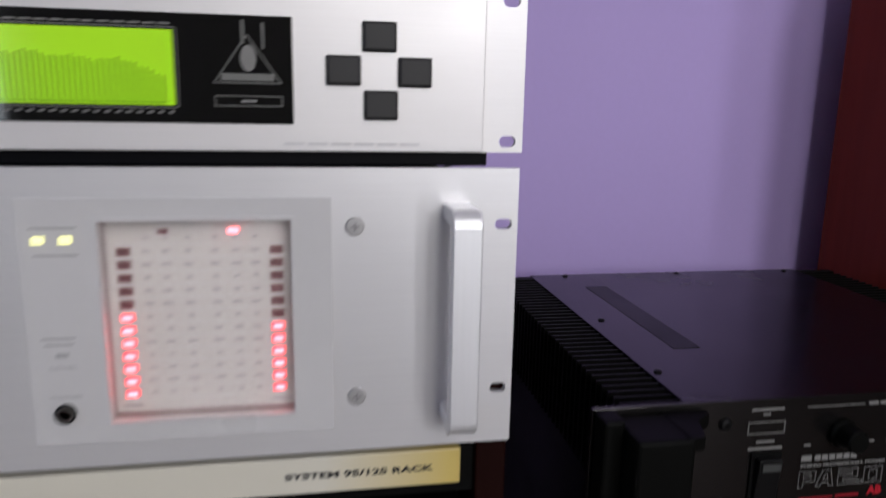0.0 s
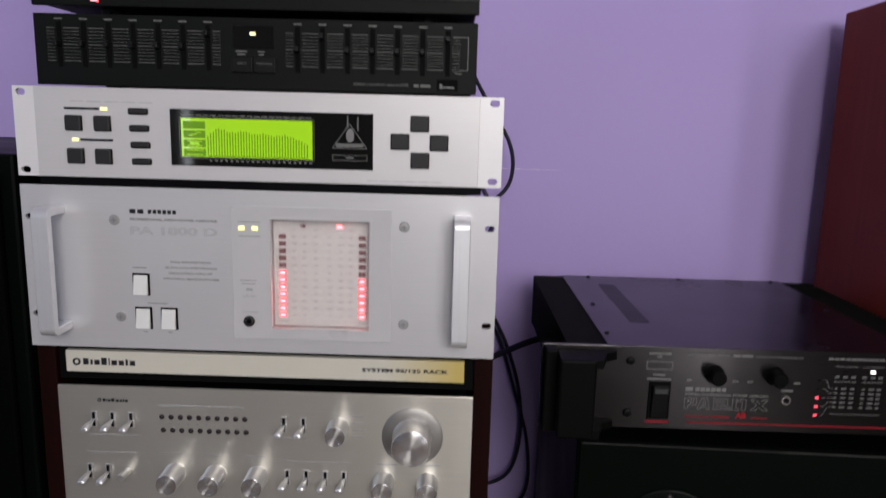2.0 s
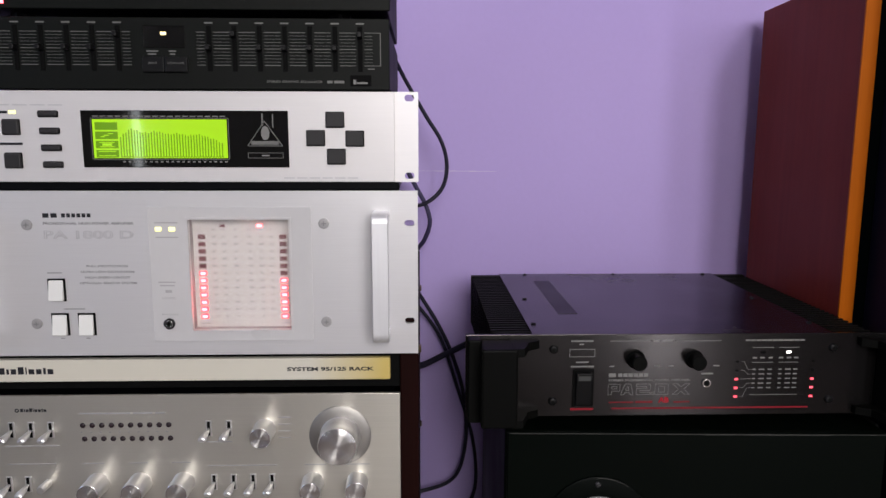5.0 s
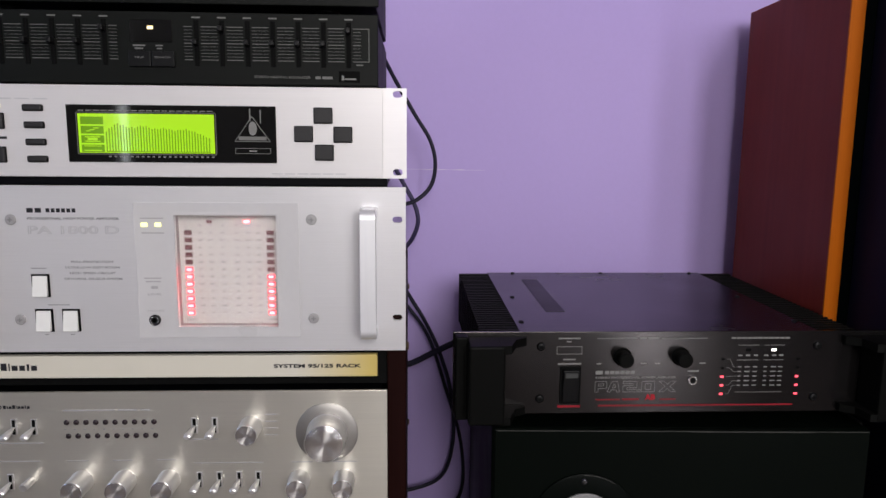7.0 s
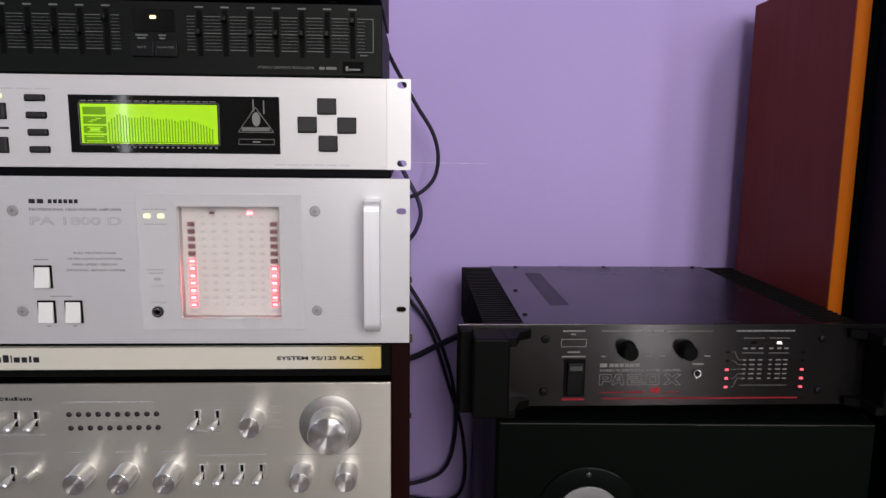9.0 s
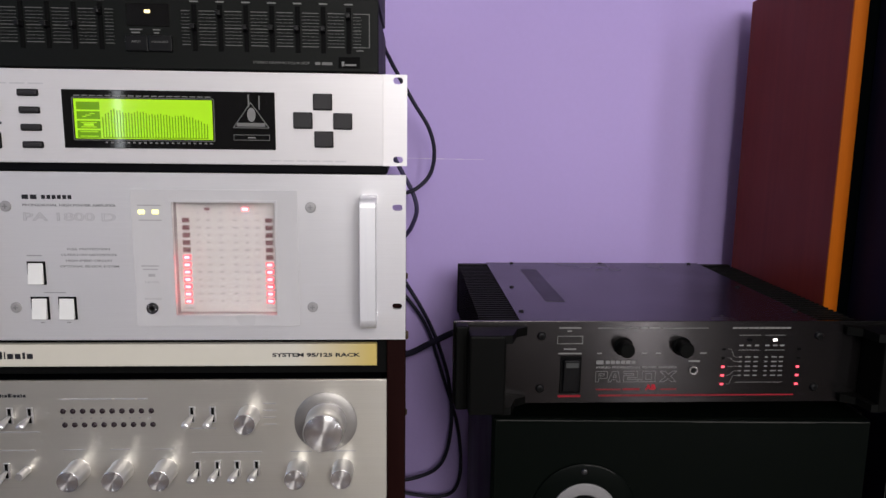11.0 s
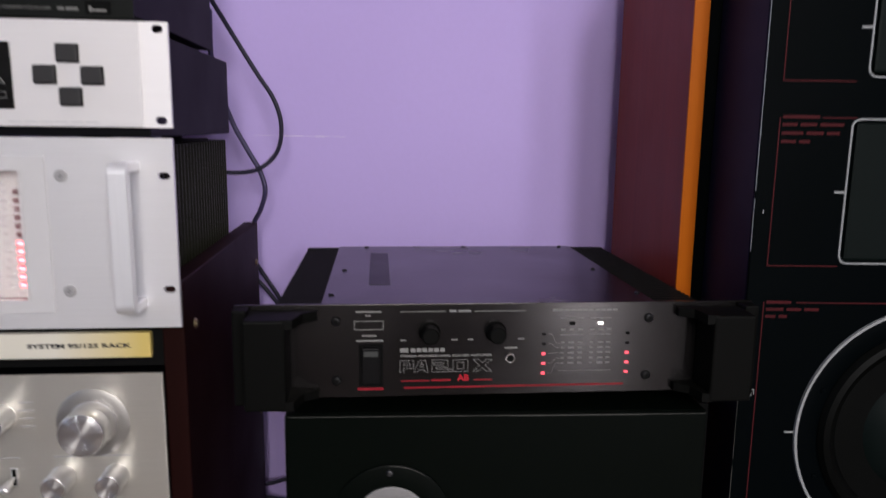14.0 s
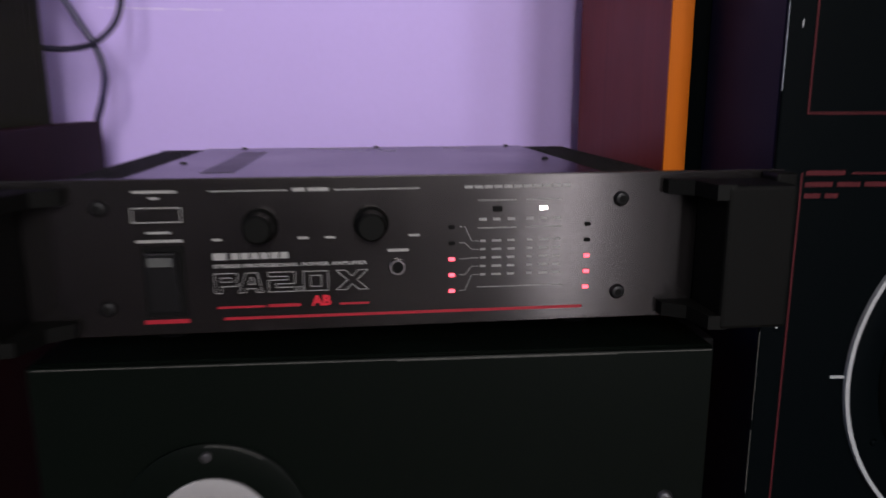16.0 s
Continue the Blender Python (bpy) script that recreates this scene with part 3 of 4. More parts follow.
# printing
rows = [(-0.352, -0.300, 0.7990, 0.0014), (-0.297, -0.277, 0.7990, 0.0014), (-0.274, -0.264, 0.7990, 0.0014)]
rows += [(-0.2225, -0.196, 0.7665, 0.0010), (-0.43, -0.375, 0.7640, 0.0010), (-0.43, -0.38, 0.7440, 0.0008), (-0.352, -0.33, 0.7440, 0.0008), (-0.305, -0.285, 0.7440, 0.0008), (-0.26, -0.24, 0.7440, 0.0008)]
rows += [(-0.222, -0.150, 0.7400, 0.0008), (-0.120, -0.098, 0.7400, 0.0009), (-0.085, -0.052, 0.7400, 0.0009)]
rows += [(-0.147, -0.134, 0.793 - i * 0.0075, 0.0009) for i in range(4)]
rows += [(-0.262 - 0.0098 * i, -0.264 - 0.0098 * i, 0.7785, 0.0009) for i in range(10)]
part("printed_scale", bars_bm([(min(a, b), max(a, b), z, h) for a, b, z, h in rows], FY), "print_grey", face)
maker_mark(face, -0.4120, 0.8026, FY, 0.0034, 0.0038)
part("brand_mark", ring_bm(-0.4155, FY, 0.8028, 0.0011, 0.0021, 0.0003, 16), "print_dark", face)

# ---------------- silver power amplifier ----------------
pamp = thing("power_amplifier", "satin silver power amplifier with handles and lit red meters", "amplifier", (-0.2413, 0.2, 0.874))
part("chassis", box_bm(-0.4300, -0.0530, 0.017, 0.366, 0.886, 1.024, 0.0015), "black_metal", pamp)
foot = part("foot", lathe_bm([(0.009, 0), (0.012, 0.007), (0.012, 0.013)], -0.40, 0.05, 0.874, 16, axis="z"), "black_plastic", pamp)
for dx, dy in ((0.32, 0), (0, 0.29), (0.32, 0.29)):
    repeat(foot, (dx, dy, 0))
part("heatsink_base", box_bm(-0.0525, -0.041, 0.012, 0.368, 0.888, 1.022), "fin_olive", pamp)
fin = part("heatsink_fin", box_bm(-0.0409, -0.0300, 0.0185, 0.0220, 0.888, 1.022), "fin_olive", pamp)
for i in range(1, 27):
    repeat(fin, (0, 0.0132 * i, 0))
slots = [(x, z, 0.0105, 0.0065) for x in (-0.0085, -0.4741) for z in (0.8965, 0.9977)]
slots.append((-0.17975, 0.94465, 0.1005, 0.1139))
face = part("front_panel", plate_with_slots(-0.4826, 0.0, 0.8615, 1.0302, 0.0, 0.0045, slots), "silver_plate", pamp)
handle = part("handle", arch_bm(-0.0445, -0.0285, 0.8812, 1.0105, 0.0, 0.0345, 0.0085), "handle_silver", pamp, "thick aluminium bar handle")
repeat(handle, (-0.4096, 0, 0))
# meter: raised surround, recessed scale, clear cover
bm = plate_with_slots(-0.2690, -0.1075, 0.8765, 1.0140, -0.0012, 0.0, [(-0.17975, 0.9447, 0.1029, 0.1170)])
part("meter_surround", bm, "bezel_clear", pamp, "pale raised meter surround")
part("meter_trim", frame_bm(-0.2320, -0.1275, 0.8855, 1.0038, 0.0022, -0.0020, 0.0), "bezel_clear", pamp)
part("meter_well", frame_bm(-0.2340, -0.1255, 0.8837, 1.0056, 0.0037, 0.0046, 0.0165), "meter_wall", pamp, "grey walls of the meter well")
SY = 0.0148
scale = part("meter_scale", box_bm(-0.2335, -0.1260, SY, SY + 0.0014, 0.8842, 1.0051), "meter_face", pamp)
LED_X, LED_Z, LED_P, LED_W = -0.2213, 0.8986, 0.0076, 0.0827


def level_lamp(x, z, lit):
    lens = part("level_lamp", box_bm(x - 0.0036, x + 0.0036, SY - 0.0018, SY, z - 0.0023, z + 0.0023, 0.0004, 1), "led_lens" if lit else "led_off", pamp, "lit red level lamp" if lit else "unlit red level lamp")
    if lit:
        part("core", box_bm(x - 0.0026, x + 0.0026, SY - 0.0024, SY - 0.0017, z - 0.0014, z + 0.0014, 0.0003, 1), "led_red", lens)


for i in range(12):
    level_lamp(LED_X, LED_Z + i * LED_P, i < 7)
    level_lamp(LED_X + LED_W, LED_Z + i * LED_P, i < 6)
rows = [(-0.2270, -0.1330, LED_Z - 0.0038 + i * LED_P, 0.0005) for i in range(14)]
part("scale_line", bars_bm(rows, SY), "print_grey", scale)
rows = []
for i in range(13):
    for j, x in enumerate((-0.2095, -0.1990, -0.1870, -0.1725, -0.1610, -0.1505)):
        w = 0.0030 + 0.0012 * ((i * 5 + j * 3) % 3)
        rows.append((x - w / 2, x + w / 2, LED_Z + i * LED_P, 0.0014))
rows += [(-0.2270, -0.2160, 0.8910, 0.0015), (-0.1430, -0.1320, 0.8910, 0.0015)]
part("scale_figure", bars_bm(rows, SY), "print_mid", scale)
part("status_lamp", box_bm(-0.1650, -0.1592, SY - 0.0016, SY, 0.9920, 0.9950, 0.0003, 1), "led_red", pamp, "lit pink status lamp")
part("status_lamp", box_bm(-0.2025, -0.1970, SY - 0.0016, SY, 0.9920, 0.9950, 0.0003, 1), "led_off", pamp)
cover = part("meter_cover", box_bm(-0.2299, -0.1296, 0.0002, 0.0010, 0.8879, 1.0014), "glass", pamp, "clear acrylic meter cover")
cover.visible_shadow = False
for x in (-0.2590, -0.2455):
    part("power_lamp", box_bm(x - 0.0030, x + 0.0030, -0.0024, -0.0012, 0.9900, 0.9940, 0.0004, 1), "led_yellow", pamp, "lit pale yellow lamp")
for x, z in ((-0.0945, 0.9975), (-0.0940, 0.8960), (-0.3882, 0.9965), (-0.3865, 0.8955)):
    s = part("screw", lathe_bm([(0.0053, 0.0), (0.0053, -0.0012), (0.0045, -0.0020), (0.0002, -0.0022)], x, 0, z, 20), "flat_screw", pamp, smooth=True)
    part("cross_slot", box_bm(x - 0.0024, x + 0.0024, -0.0026, -0.0018, z - 0.0005, z + 0.0005), "print_mid", s)
    part("cross_slot", box_bm(x - 0.0005, x + 0.0005, -0.0026, -0.0018, z - 0.0024, z + 0.0024), "print_mid", s)
jack = part("phone_socket", lathe_bm([(0.0056, 0.0), (0.0056, -0.0024), (0.0040, -0.0030), (0.0030, -0.0026), (0.0028, 0.0), (0.0002, 0.001)], -0.2530, -0.0012, 0.8950, 24), "black_plastic", pamp, "round black phone socket", smooth=True)
part("ring", ring_bm(-0.2530, -0.0036, 0.8950, 0.0030, 0.0042, 0.0006, 24), "chrome", jack)
for x0, z0 in ((-0.3720, 0.9195), (-0.3710, 0.8838), (-0.3445, 0.8838)):
    rim = part("rocker_switch", box_bm(x0 - 0.0008, x0 + 0.0168, -0.0008, 0.001, z0 - 0.0008, z0 + 0.0225), "slot", pamp, "ivory rocker switch in a black rim")
    bm = box_bm(x0 + 0.0006, x0 + 0.0150, -0.0052, -0.0008, z0, z0 + 0.0208, 0.0007)
    for v in bm.verts:
        if v.co.y < -0.004:
            v.co.y += 0.0030 * (v.co.z - z0) / 0.0208
    part("rocker", bm, "switch_white", rim)
letters("lettering", "PROFESSIONAL HIGH POWER AMPLIFIER", -0.3725, -0.2835, 0.9978, 0.0, "print_mid", face, height=0.0025, bold=0.0003)
letters("lettering", "PA 1800 D", -0.3725, -0.2840, 0.9865, 0.0, "print_pale", face, height=0.0085, outline=0.0003)
for i, (body, w) in enumerate((("FULL PROTECTION", 0.041), ("ULTRA LOW DISTORTION", 0.053), ("HIGH SPEED CIRCUIT", 0.045), ("OPTIONAL SENSOR SYSTEM", 0.057))):
    letters("lettering", body, -0.3125 - w / 2, -0.3125 + w / 2, 0.9545 - i * 0.0058, 0.0, "print_mid", face, height=0.0022, bold=0.0002)
letters("lettering", "PHONES", -0.2600, -0.2440, 0.9045, -0.0012, "print_grey", face, height=0.0018)
letters("lettering", "LEVEL", -0.2590, -0.2450, 0.9215, -0.0012, "print_grey", face, height=0.0020)
part("printed_mark", bars_bm([(-0.263, -0.240, 0.9985, 0.0012), (-0.262, -0.240, 0.9838, 0.0012), (-0.262, -0.245, 0.9380, 0.0012), (-0.2605, -0.246, 0.9345, 0.0012), (-0.2555, -0.2490, 0.9285, 0.0028)], -0.0012), "print_grey", face)
part("printed_mark", bars_bm([(-0.3725, -0.3580, 0.9478, 0.0012), (-0.3585, -0.3375, 0.9105, 0.0012), (-0.3640, -0.3600, 0.8798, 0.0010), (-0.3385, -0.3345, 0.8798, 0.0012)], 0.0), "print_grey", face)
part("brand_mark", bars_bm([(-0.3540 + i * 0.0050, -0.3540 + i * 0.0050 + 0.0036, 1.0058, 0.0040) for i in range(6)], 0.0), "print_dark", face)
bm = bars_bm([(-0.3725, -0.3665, 1.0058, 0.0044), (-0.3645, -0.3585, 1.0058, 0.0044)], 0.0)
bmesh.ops.transform(bm, matrix=Matrix.Shear("XZ", 4, (0.0, 0.0)), verts=bm.verts)
part("brand_mark", bm, "print_dark", face)

# ---------------- digital equaliser ----------------
deq = thing("digital_equalizer", "pale silver rack equalizer with a lit green display", "equalizer", (-0.2413, 0.15, 1.025))
part("chassis", box_bm(-0.4640, -0.0186, 0.004, 0.336, 1.0310, 1.1225, 0.0012), "black_metal", deq)
foot = part("foot", lathe_bm([(0.012, 0), (0.013, 0.002), (0.013, 0.0061)], -0.40, 0.05, 1.025, 16, axis="z"), "black_plastic", deq)
for dx, dy in ((0.32, 0), (0, 0.24), (0.32, 0.24)):
    repeat(foot, (dx, dy, 0))
ear_slots = [(x, z, 0.0100, 0.0068) for x in (-0.0080, -0.4746) for z in (1.0452, 1.1214)]
part("rack_plate", plate_with_slots(-0.4826, 0.0008, 1.0390, 1.1272, 0.0, 0.0035, ear_slots), "white_plate", deq)
face = part("front_panel", box_bm(-0.4605, -0.0225, -0.0022, 0.0, 1.0392, 1.1270, 0.0006), "face_plate", deq)
win = part("display_window", box_bm(-0.3265, -0.1265, -0.0034, -0.0020, 1.0535, 1.1085, 0.0005), "dark_glass", deq, "glossy black display window")
lcd = part("display", box_bm(-0.3155, -0.1860, -0.0040, -0.0033, 1.0625, 1.1000), "lcd", win, "lit green liquid crystal display")
rows = []
LEVELS = (0.56, 0.72, 0.80, 0.72, 0.67, 0.69, 0.74, 0.68, 0.64, 0.66, 0.66, 0.60, 0.61, 0.64, 0.60, 0.54, 0.47, 0.38)
for i in range(37):
    u = i / 36 * (len(LEVELS) - 1.001)
    level = LEVELS[int(u)] * (1 - u % 1) + LEVELS[int(u) + 1] * (u % 1)
    h = 0.0345 * level * (0.97 + 0.03 * math.sin(i * 2.3))
    x = -0.2895 + i * 0.00272
    rows.append((x, x + 0.0010, 1.0642 + h / 2, h))
rows.append((-0.2895, -0.1900, 1.0637, 0.0008))
part("display_graph", bars_bm(rows, -0.0040, 0.0002), "lcd_dark", lcd)
part("display_menu", bars_bm([(-0.3130, -0.2915, 1.0667 + i * 0.0089, 0.0072) for i in range(4)], -0.0040, 0.0002), "lcd_dark", lcd)
part("display_icon", bars_bm([(-0.3080, -0.3040, 1.0833, 0.0009), (-0.3050, -0.3000, 1.0846, 0.0009), (-0.3010, -0.2960, 1.0862, 0.0009), (-0.3095, -0.2950, 1.0777, 0.0009), (-0.3070, -0.2975, 1.0756, 0.0024), (-0.3095, -0.2950, 1.0735, 0.0009), (-0.3105, -0.2940, 1.0690, 0.0008), (-0.3105, -0.2940, 1.0648, 0.0008)], -0.0042, 0.0002), "lcd", lcd)
rows = [(-0.3150 + i * 0.0072, -0.3150 + i * 0.0072 + 0.0054, 1.1030, 0.0009) for i in range(18)] + [(-0.2880 + i * 0.0052, -0.2880 + i * 0.0052 + 0.0024, 1.0590, 0.0013) for i in range(20)]
part("display_legend", bars_bm(rows, -0.0034), "print_white", win)
part("display_rim", rounded_outline_bm(-0.3170, -0.1845, 1.0612, 1.1012, 0.0010, 0.0006, -0.0037, -0.0033, 2), "print_dim", win)
# triangular emblem and its boxes
bm = bmesh.new()
tri = [(-0.1496, 1.0985), (-0.1665, 1.0745), (-0.1325, 1.0745)]
for (xa, za), (xb, zb) in zip(tri, tri[1:] + tri[:1]):
    tube_bm([(xa, -0.0035, za), (xb, -0.0035, zb)], 0.0005, 4, bm)
part("emblem", bm, "print_dim", win)
bm = lathe_bm([(0.0040, 0.0), (0.0040, -0.0004), (0.0002, -0.0005)], 0.0, -0.0034, 0.0, 20)
bmesh.ops.transform(bm, matrix=Matrix.Translation((-0.1490, 0, 1.0870)) @ Matrix.Diagonal((1.0, 1.0, 1.7, 1)), verts=bm.verts)
part("emblem", bm, "print_white", win)
part("emblem", bars_bm([(-0.1630, -0.1360, 1.0775, 0.0036), (-0.1522, -0.1508, 1.1000, 0.0120), (-0.1420, -0.1408, 1.0985, 0.0130)], -0.0034), "print_dim", win)
part("emblem", frame_bm(-0.1665, -0.1320, 1.0625, 1.0680, 0.0005, -0.0037, -0.0034), "print_dim", win)
part("emblem", bars_bm([(-0.1530, -0.1455, 1.0652, 0.0014)], -0.0034), "print_white", win)
rim = part("arrow_key", box_bm(-0.0902, -0.0716, -0.0027, -0.0018, 1.0921, 1.1079, 0.0010), "slot", deq, "dark square key")
part("key_cap", box_bm(-0.0896, -0.0722, -0.0068, -0.0026, 1.0927, 1.1073, 0.0012), "key", rim)
for dx, dz in ((0.0008, -0.0358), (-0.0192, -0.0178), (0.0192, -0.0182)):
    k = repeat(rim, (dx, 0, dz))
    c = new("key_cap", rim.children[0].data)
    c.parent = k
rim = part("function_key", box_bm(-0.3675, -0.3478, -0.0026, -0.0018, 1.1017, 1.1082, 0.0015), "slot", deq, "small dark oblong key")
part("key_cap", box_bm(-0.3668, -0.3485, -0.0052, -0.0026, 1.1022, 1.1077, 0.0016), "key", rim)
for i in range(1, 4):
    k = repeat(rim, (0.0005 * i, 0, -0.0163 * i))
    c = new("key_cap", rim.children[0].data)
    c.parent = k
rim = part("square_key", box_bm(-0.4305, -0.4135, -0.0026, -0.0018, 1.0845, 1.1000, 0.0010), "slot", deq, "dark square mode key")
part("key_cap", box_bm(-0.4299, -0.4141, -0.0062, -0.0026, 1.0851, 1.0994, 0.0012), "key", rim)
for dx, dz in ((0.0285, 0), (0.0003, -0.0322), (0.0282, -0.0322)):
    k = repeat(rim, (dx, 0, dz))
    c = new("key_cap", rim.children[0].data)
    c.parent = k
part("printed_mark", bars_bm([(-0.4310, -0.3965, 1.1065, 0.0024), (-0.4165, -0.3840, 1.0762, 0.0024)], -0.0022), "print_dark", face)
part("mode_lamp", box_bm(-0.3945, -0.3885, -0.0030, -0.0021, 1.1052, 1.1080), "led_yellow", deq, "lit yellow mode lamp")
part("mode_lamp", box_bm(-0.4245, -0.4185, -0.0030, -0.0021, 1.0748, 1.0776), "led_yellow", deq, "lit yellow mode lamp")
part("printed_mark", bars_bm([(-0.1320 + i * 0.0125, -0.1320 + i * 0.0125 + 0.0105, 1.0432, 0.0014) for i in range(6)] + [(-0.4250 + i * 0.017, -0.4250 + i * 0.017 + 0.014, 1.1135, 0.0013) for i in range(5)], -0.0022), "print_pale", face)

# ---------------- black graphic equaliser ----------------
geq = thing("graphic_equalizer", "black slider graphic equalizer with pale scale lines, on the silver equalizer", "equalizer", (-0.2413, 0.15, 1.1225))
part("chassis", box_bm(-0.4560, -0.0290, 0.007, 0.30, 1.1330, 1.1945, 0.001), "black_metal", geq)
foot = part("foot", lathe_bm([(0.010, 0), (0.012, 0.004), (0.012, 0.0108)], -0.40, 0.05, 1.1225, 16, axis="z"), "black_plastic", geq)
for dx, dy in ((0.32, 0), (0, 0.20), (0.32, 0.20)):
    repeat(foot, (dx, dy, 0))
face = part("front_panel", box_bm(-0.4580, -0.0270, 0.0025, 0.007, 1.1290, 1.1965, 0.0008), "black_panel", geq)
GX = [-0.2010 + 0.02425 * i for i in range(7)] + [-0.2880 - 0.02425 * i for i in range(7)]
up = {6: 0.0125, 1: 0.0125, 7: 0.0125}
slot = part("slider_slot", box_bm(GX[0] - 0.0023, GX[0] + 0.0023, 0.0018, 0.003, 1.1462, 1.1890, 0.0003, 1), "slot", geq)
cap = part("slider_cap", box_bm(GX[0] - 0.0022, GX[0] + 0.0022, -0.0075, 0.0020, 1.1655, 1.1705, 0.0007), "black_plastic", geq)
for i, x in enumerate(GX):
    if i:
        repeat(slot, (x - GX[0], 0, 0))
        repeat(cap, (x - GX[0], 0, up.get(i, 0)))
rows = []
for i in range(11):
    z = 1.1520 + i * 0.0031
    t = 0.0006 if i in (0, 5, 10) else 0.00028
    for g in (sorted(GX[:7]), sorted(GX[7:])):
        for a, b in zip([g[0] - 0.0120] + g, g + [g[-1] + 0.0120]):
            lo, hi = (a if a == g[0] - 0.0120 else a + 0.0042), (b if b == g[-1] + 0.0120 else b - 0.0042)
            rows.append((lo, hi, z, t))
part("scale_line", bars_bm(rows, 0.0025), "print_dim", face)
part("scale_figure", bars_bm([(x - 0.0040, x + 0.0040, 1.1916, 0.0014) for x in GX], 0.0025), "print_dim", face)
part("scale_edge", bars_bm([(-0.0362, -0.0355, 1.1675, 0.0320), (-0.0435, -0.0362, 1.1520, 0.0006), (-0.0435, -0.0362, 1.1830, 0.0006)], 0.0025), "print_dim", face)
part("lamp_window", box_bm(-0.2640, -0.2240, 0.0018, 0.003, 1.1680, 1.1890, 0.0004, 1), "dark_glass", geq)
part("power_lamp", box_bm(-0.2470, -0.2415, 0.0008, 0.002, 1.1800, 1.1830, 0.0004, 1), "led_amber", geq, "lit amber power lamp")
for x0, x1, word in ((-0.2650, -0.2445, "INPUT"), (-0.2435, -0.2220, "EQUALIZER")):
    b = part("push_button", box_bm(x0, x1, -0.0008, 0.003, 1.1450, 1.1595, 0.0006), "black_plastic", geq)
    w = 0.0085 if word == "INPUT" else 0.0155
    letters("lettering", word, (x0 + x1) / 2 - w / 2, (x0 + x1) / 2 + w / 2, 1.1535, -0.0008, "print_dim", b, height=0.0020)
part("printed_mark", bars_bm([(-0.2615, -0.2500, 1.1650, 0.0013), (-0.2600, -0.2520, 1.1622, 0.0013), (-0.2400, -0.2330, 1.1650, 0.0013), (-0.2390, -0.2340, 1.1622, 0.0013), (-0.0485, -0.0415, 1.1490, 0.0009)], 0.0025), "print_dim", face)
letters("lettering", "STEREO GRAPHIC EQUALIZER", -0.1470, -0.0930, 1.1365, 0.0025, "print_dim", face, height=0.0027)
part("printed_mark", bars_bm([(-0.0880, -0.0830, 1.1365, 0.0026), (-0.0815, -0.0715, 1.1365, 0.0026)], 0.0025), "print_dim", face)
plate = part("badge", box_bm(-0.0655, -0.0450, 0.0017, 0.003, 1.1325, 1.1430, 0.0004, 1), "slot", geq)
part("brand_mark", bars_bm([(-0.0625, -0.0600, 1.1365, 0.0045), (-0.0595, -0.0485, 1.1355, 0.0016)], 0.0017), "print_white", plate)

# ---------------- black deck on top ----------------
deck = thing("tape_deck", "black hi-fi deck with a red lamp, on the graphic equalizer", "deck", (-0.2413, 0.15, 1.1945))
part("chassis", box_bm(-0.4560, -0.0290, 0.008, 0.28, 1.2060, 1.3180, 0.001), "black_metal", deck)
foot = part("foot", lathe_bm([(0.010, 0), (0.012, 0.004), (0.012, 0.0118)], -0.40, 0.05, 1.1945, 16, axis="z"), "black_plastic", deck)
for dx, dy in ((0.32, 0), (0, 0.20), (0.32, 0.20)):
    repeat(foot, (dx, dy, 0))
part("front_panel", box_bm(-0.4590, -0.0262, 0.0030, 0.008, 1.2040, 1.3200, 0.0010), "black_panel", deck)
part("ridge", box_bm(-0.4588, -0.0264, 0.0012, 0.003, 1.2165, 1.2185), "black_plastic", deck)
part("power_lamp", box_bm(-0.4005, -0.3935, 0.0018, 0.003, 1.2085, 1.2135), "led_red", deck, "lit red lamp")

# ---------------- dark cabinet past the rack ----------------
side_cab = thing("loudspeaker", "plain black loudspeaker cabinet beside the rack", "speaker", (-0.72, 0.2, 0))
part("cabinet", box_bm(-0.93, -0.505, 0.03, 0.44, 0, 1.058, 0.004), "cabinet_black", side_cab)
part("grille", box_bm(-0.915, -0.520, 0.020, 0.0302, 0.03, 1.040, 0.004), "cone", side_cab)

# ---------------- black loudspeaker under the second amplifier ----------------
sub = thing("loudspeaker", "worn black loudspeaker cabinet with a grey ringed driver", "speaker", (0.29, 0.2, 0))
sub.matrix_world = pose(0.2955, 0.2077, 0, 0, 0, -1.95)
part("cabinet", box_bm(0.0925, 0.4910, -0.026, 0.40, 0, 0.7805, 0.0030), "cabinet_black", sub)
# board added to black out the dark gap between cabinet and tower
part("side_board", box_bm(0.4912, 0.5180, 0.030, 0.395, 0, 0.7650, 0.0020), "slot", sub)
part("front_board", box_bm(0.0950, 0.4885, -0.0300, -0.0258, 0.02, 0.7802, 0.0010), "cabinet_black", sub)
CX, CZ, CY = 0.1915, 0.6765, -0.0300
drv = part("tweeter", lathe_bm([(0.0560, 0.001), (0.0560, -0.0022), (0.0535, -0.0032), (0.0352, -0.0034), (0.0352, 0.001)], CX, CY, CZ, 56), "cabinet_black", sub, "round driver with a grey ring", smooth=True)
part("ring", lathe_bm([(0.0350, 0.0), (0.0350, -0.0046), (0.0325, -0.0054), (0.0230, -0.0052), (0.0212, -0.0030), (0.0212, 0.0)], CX, CY, CZ, 56), "ring_grey", drv, "pale grey ring", smooth=True)
part("dome", lathe_bm([(0.0210, -0.0010), (0.0170, -0.0018), (0.0130, -0.0010), (0.0115, -0.0040), (0.0070, -0.0074), (0.0002, -0.0086)], CX, CY, CZ, 40), "rubber", drv, "black dome", smooth=True)
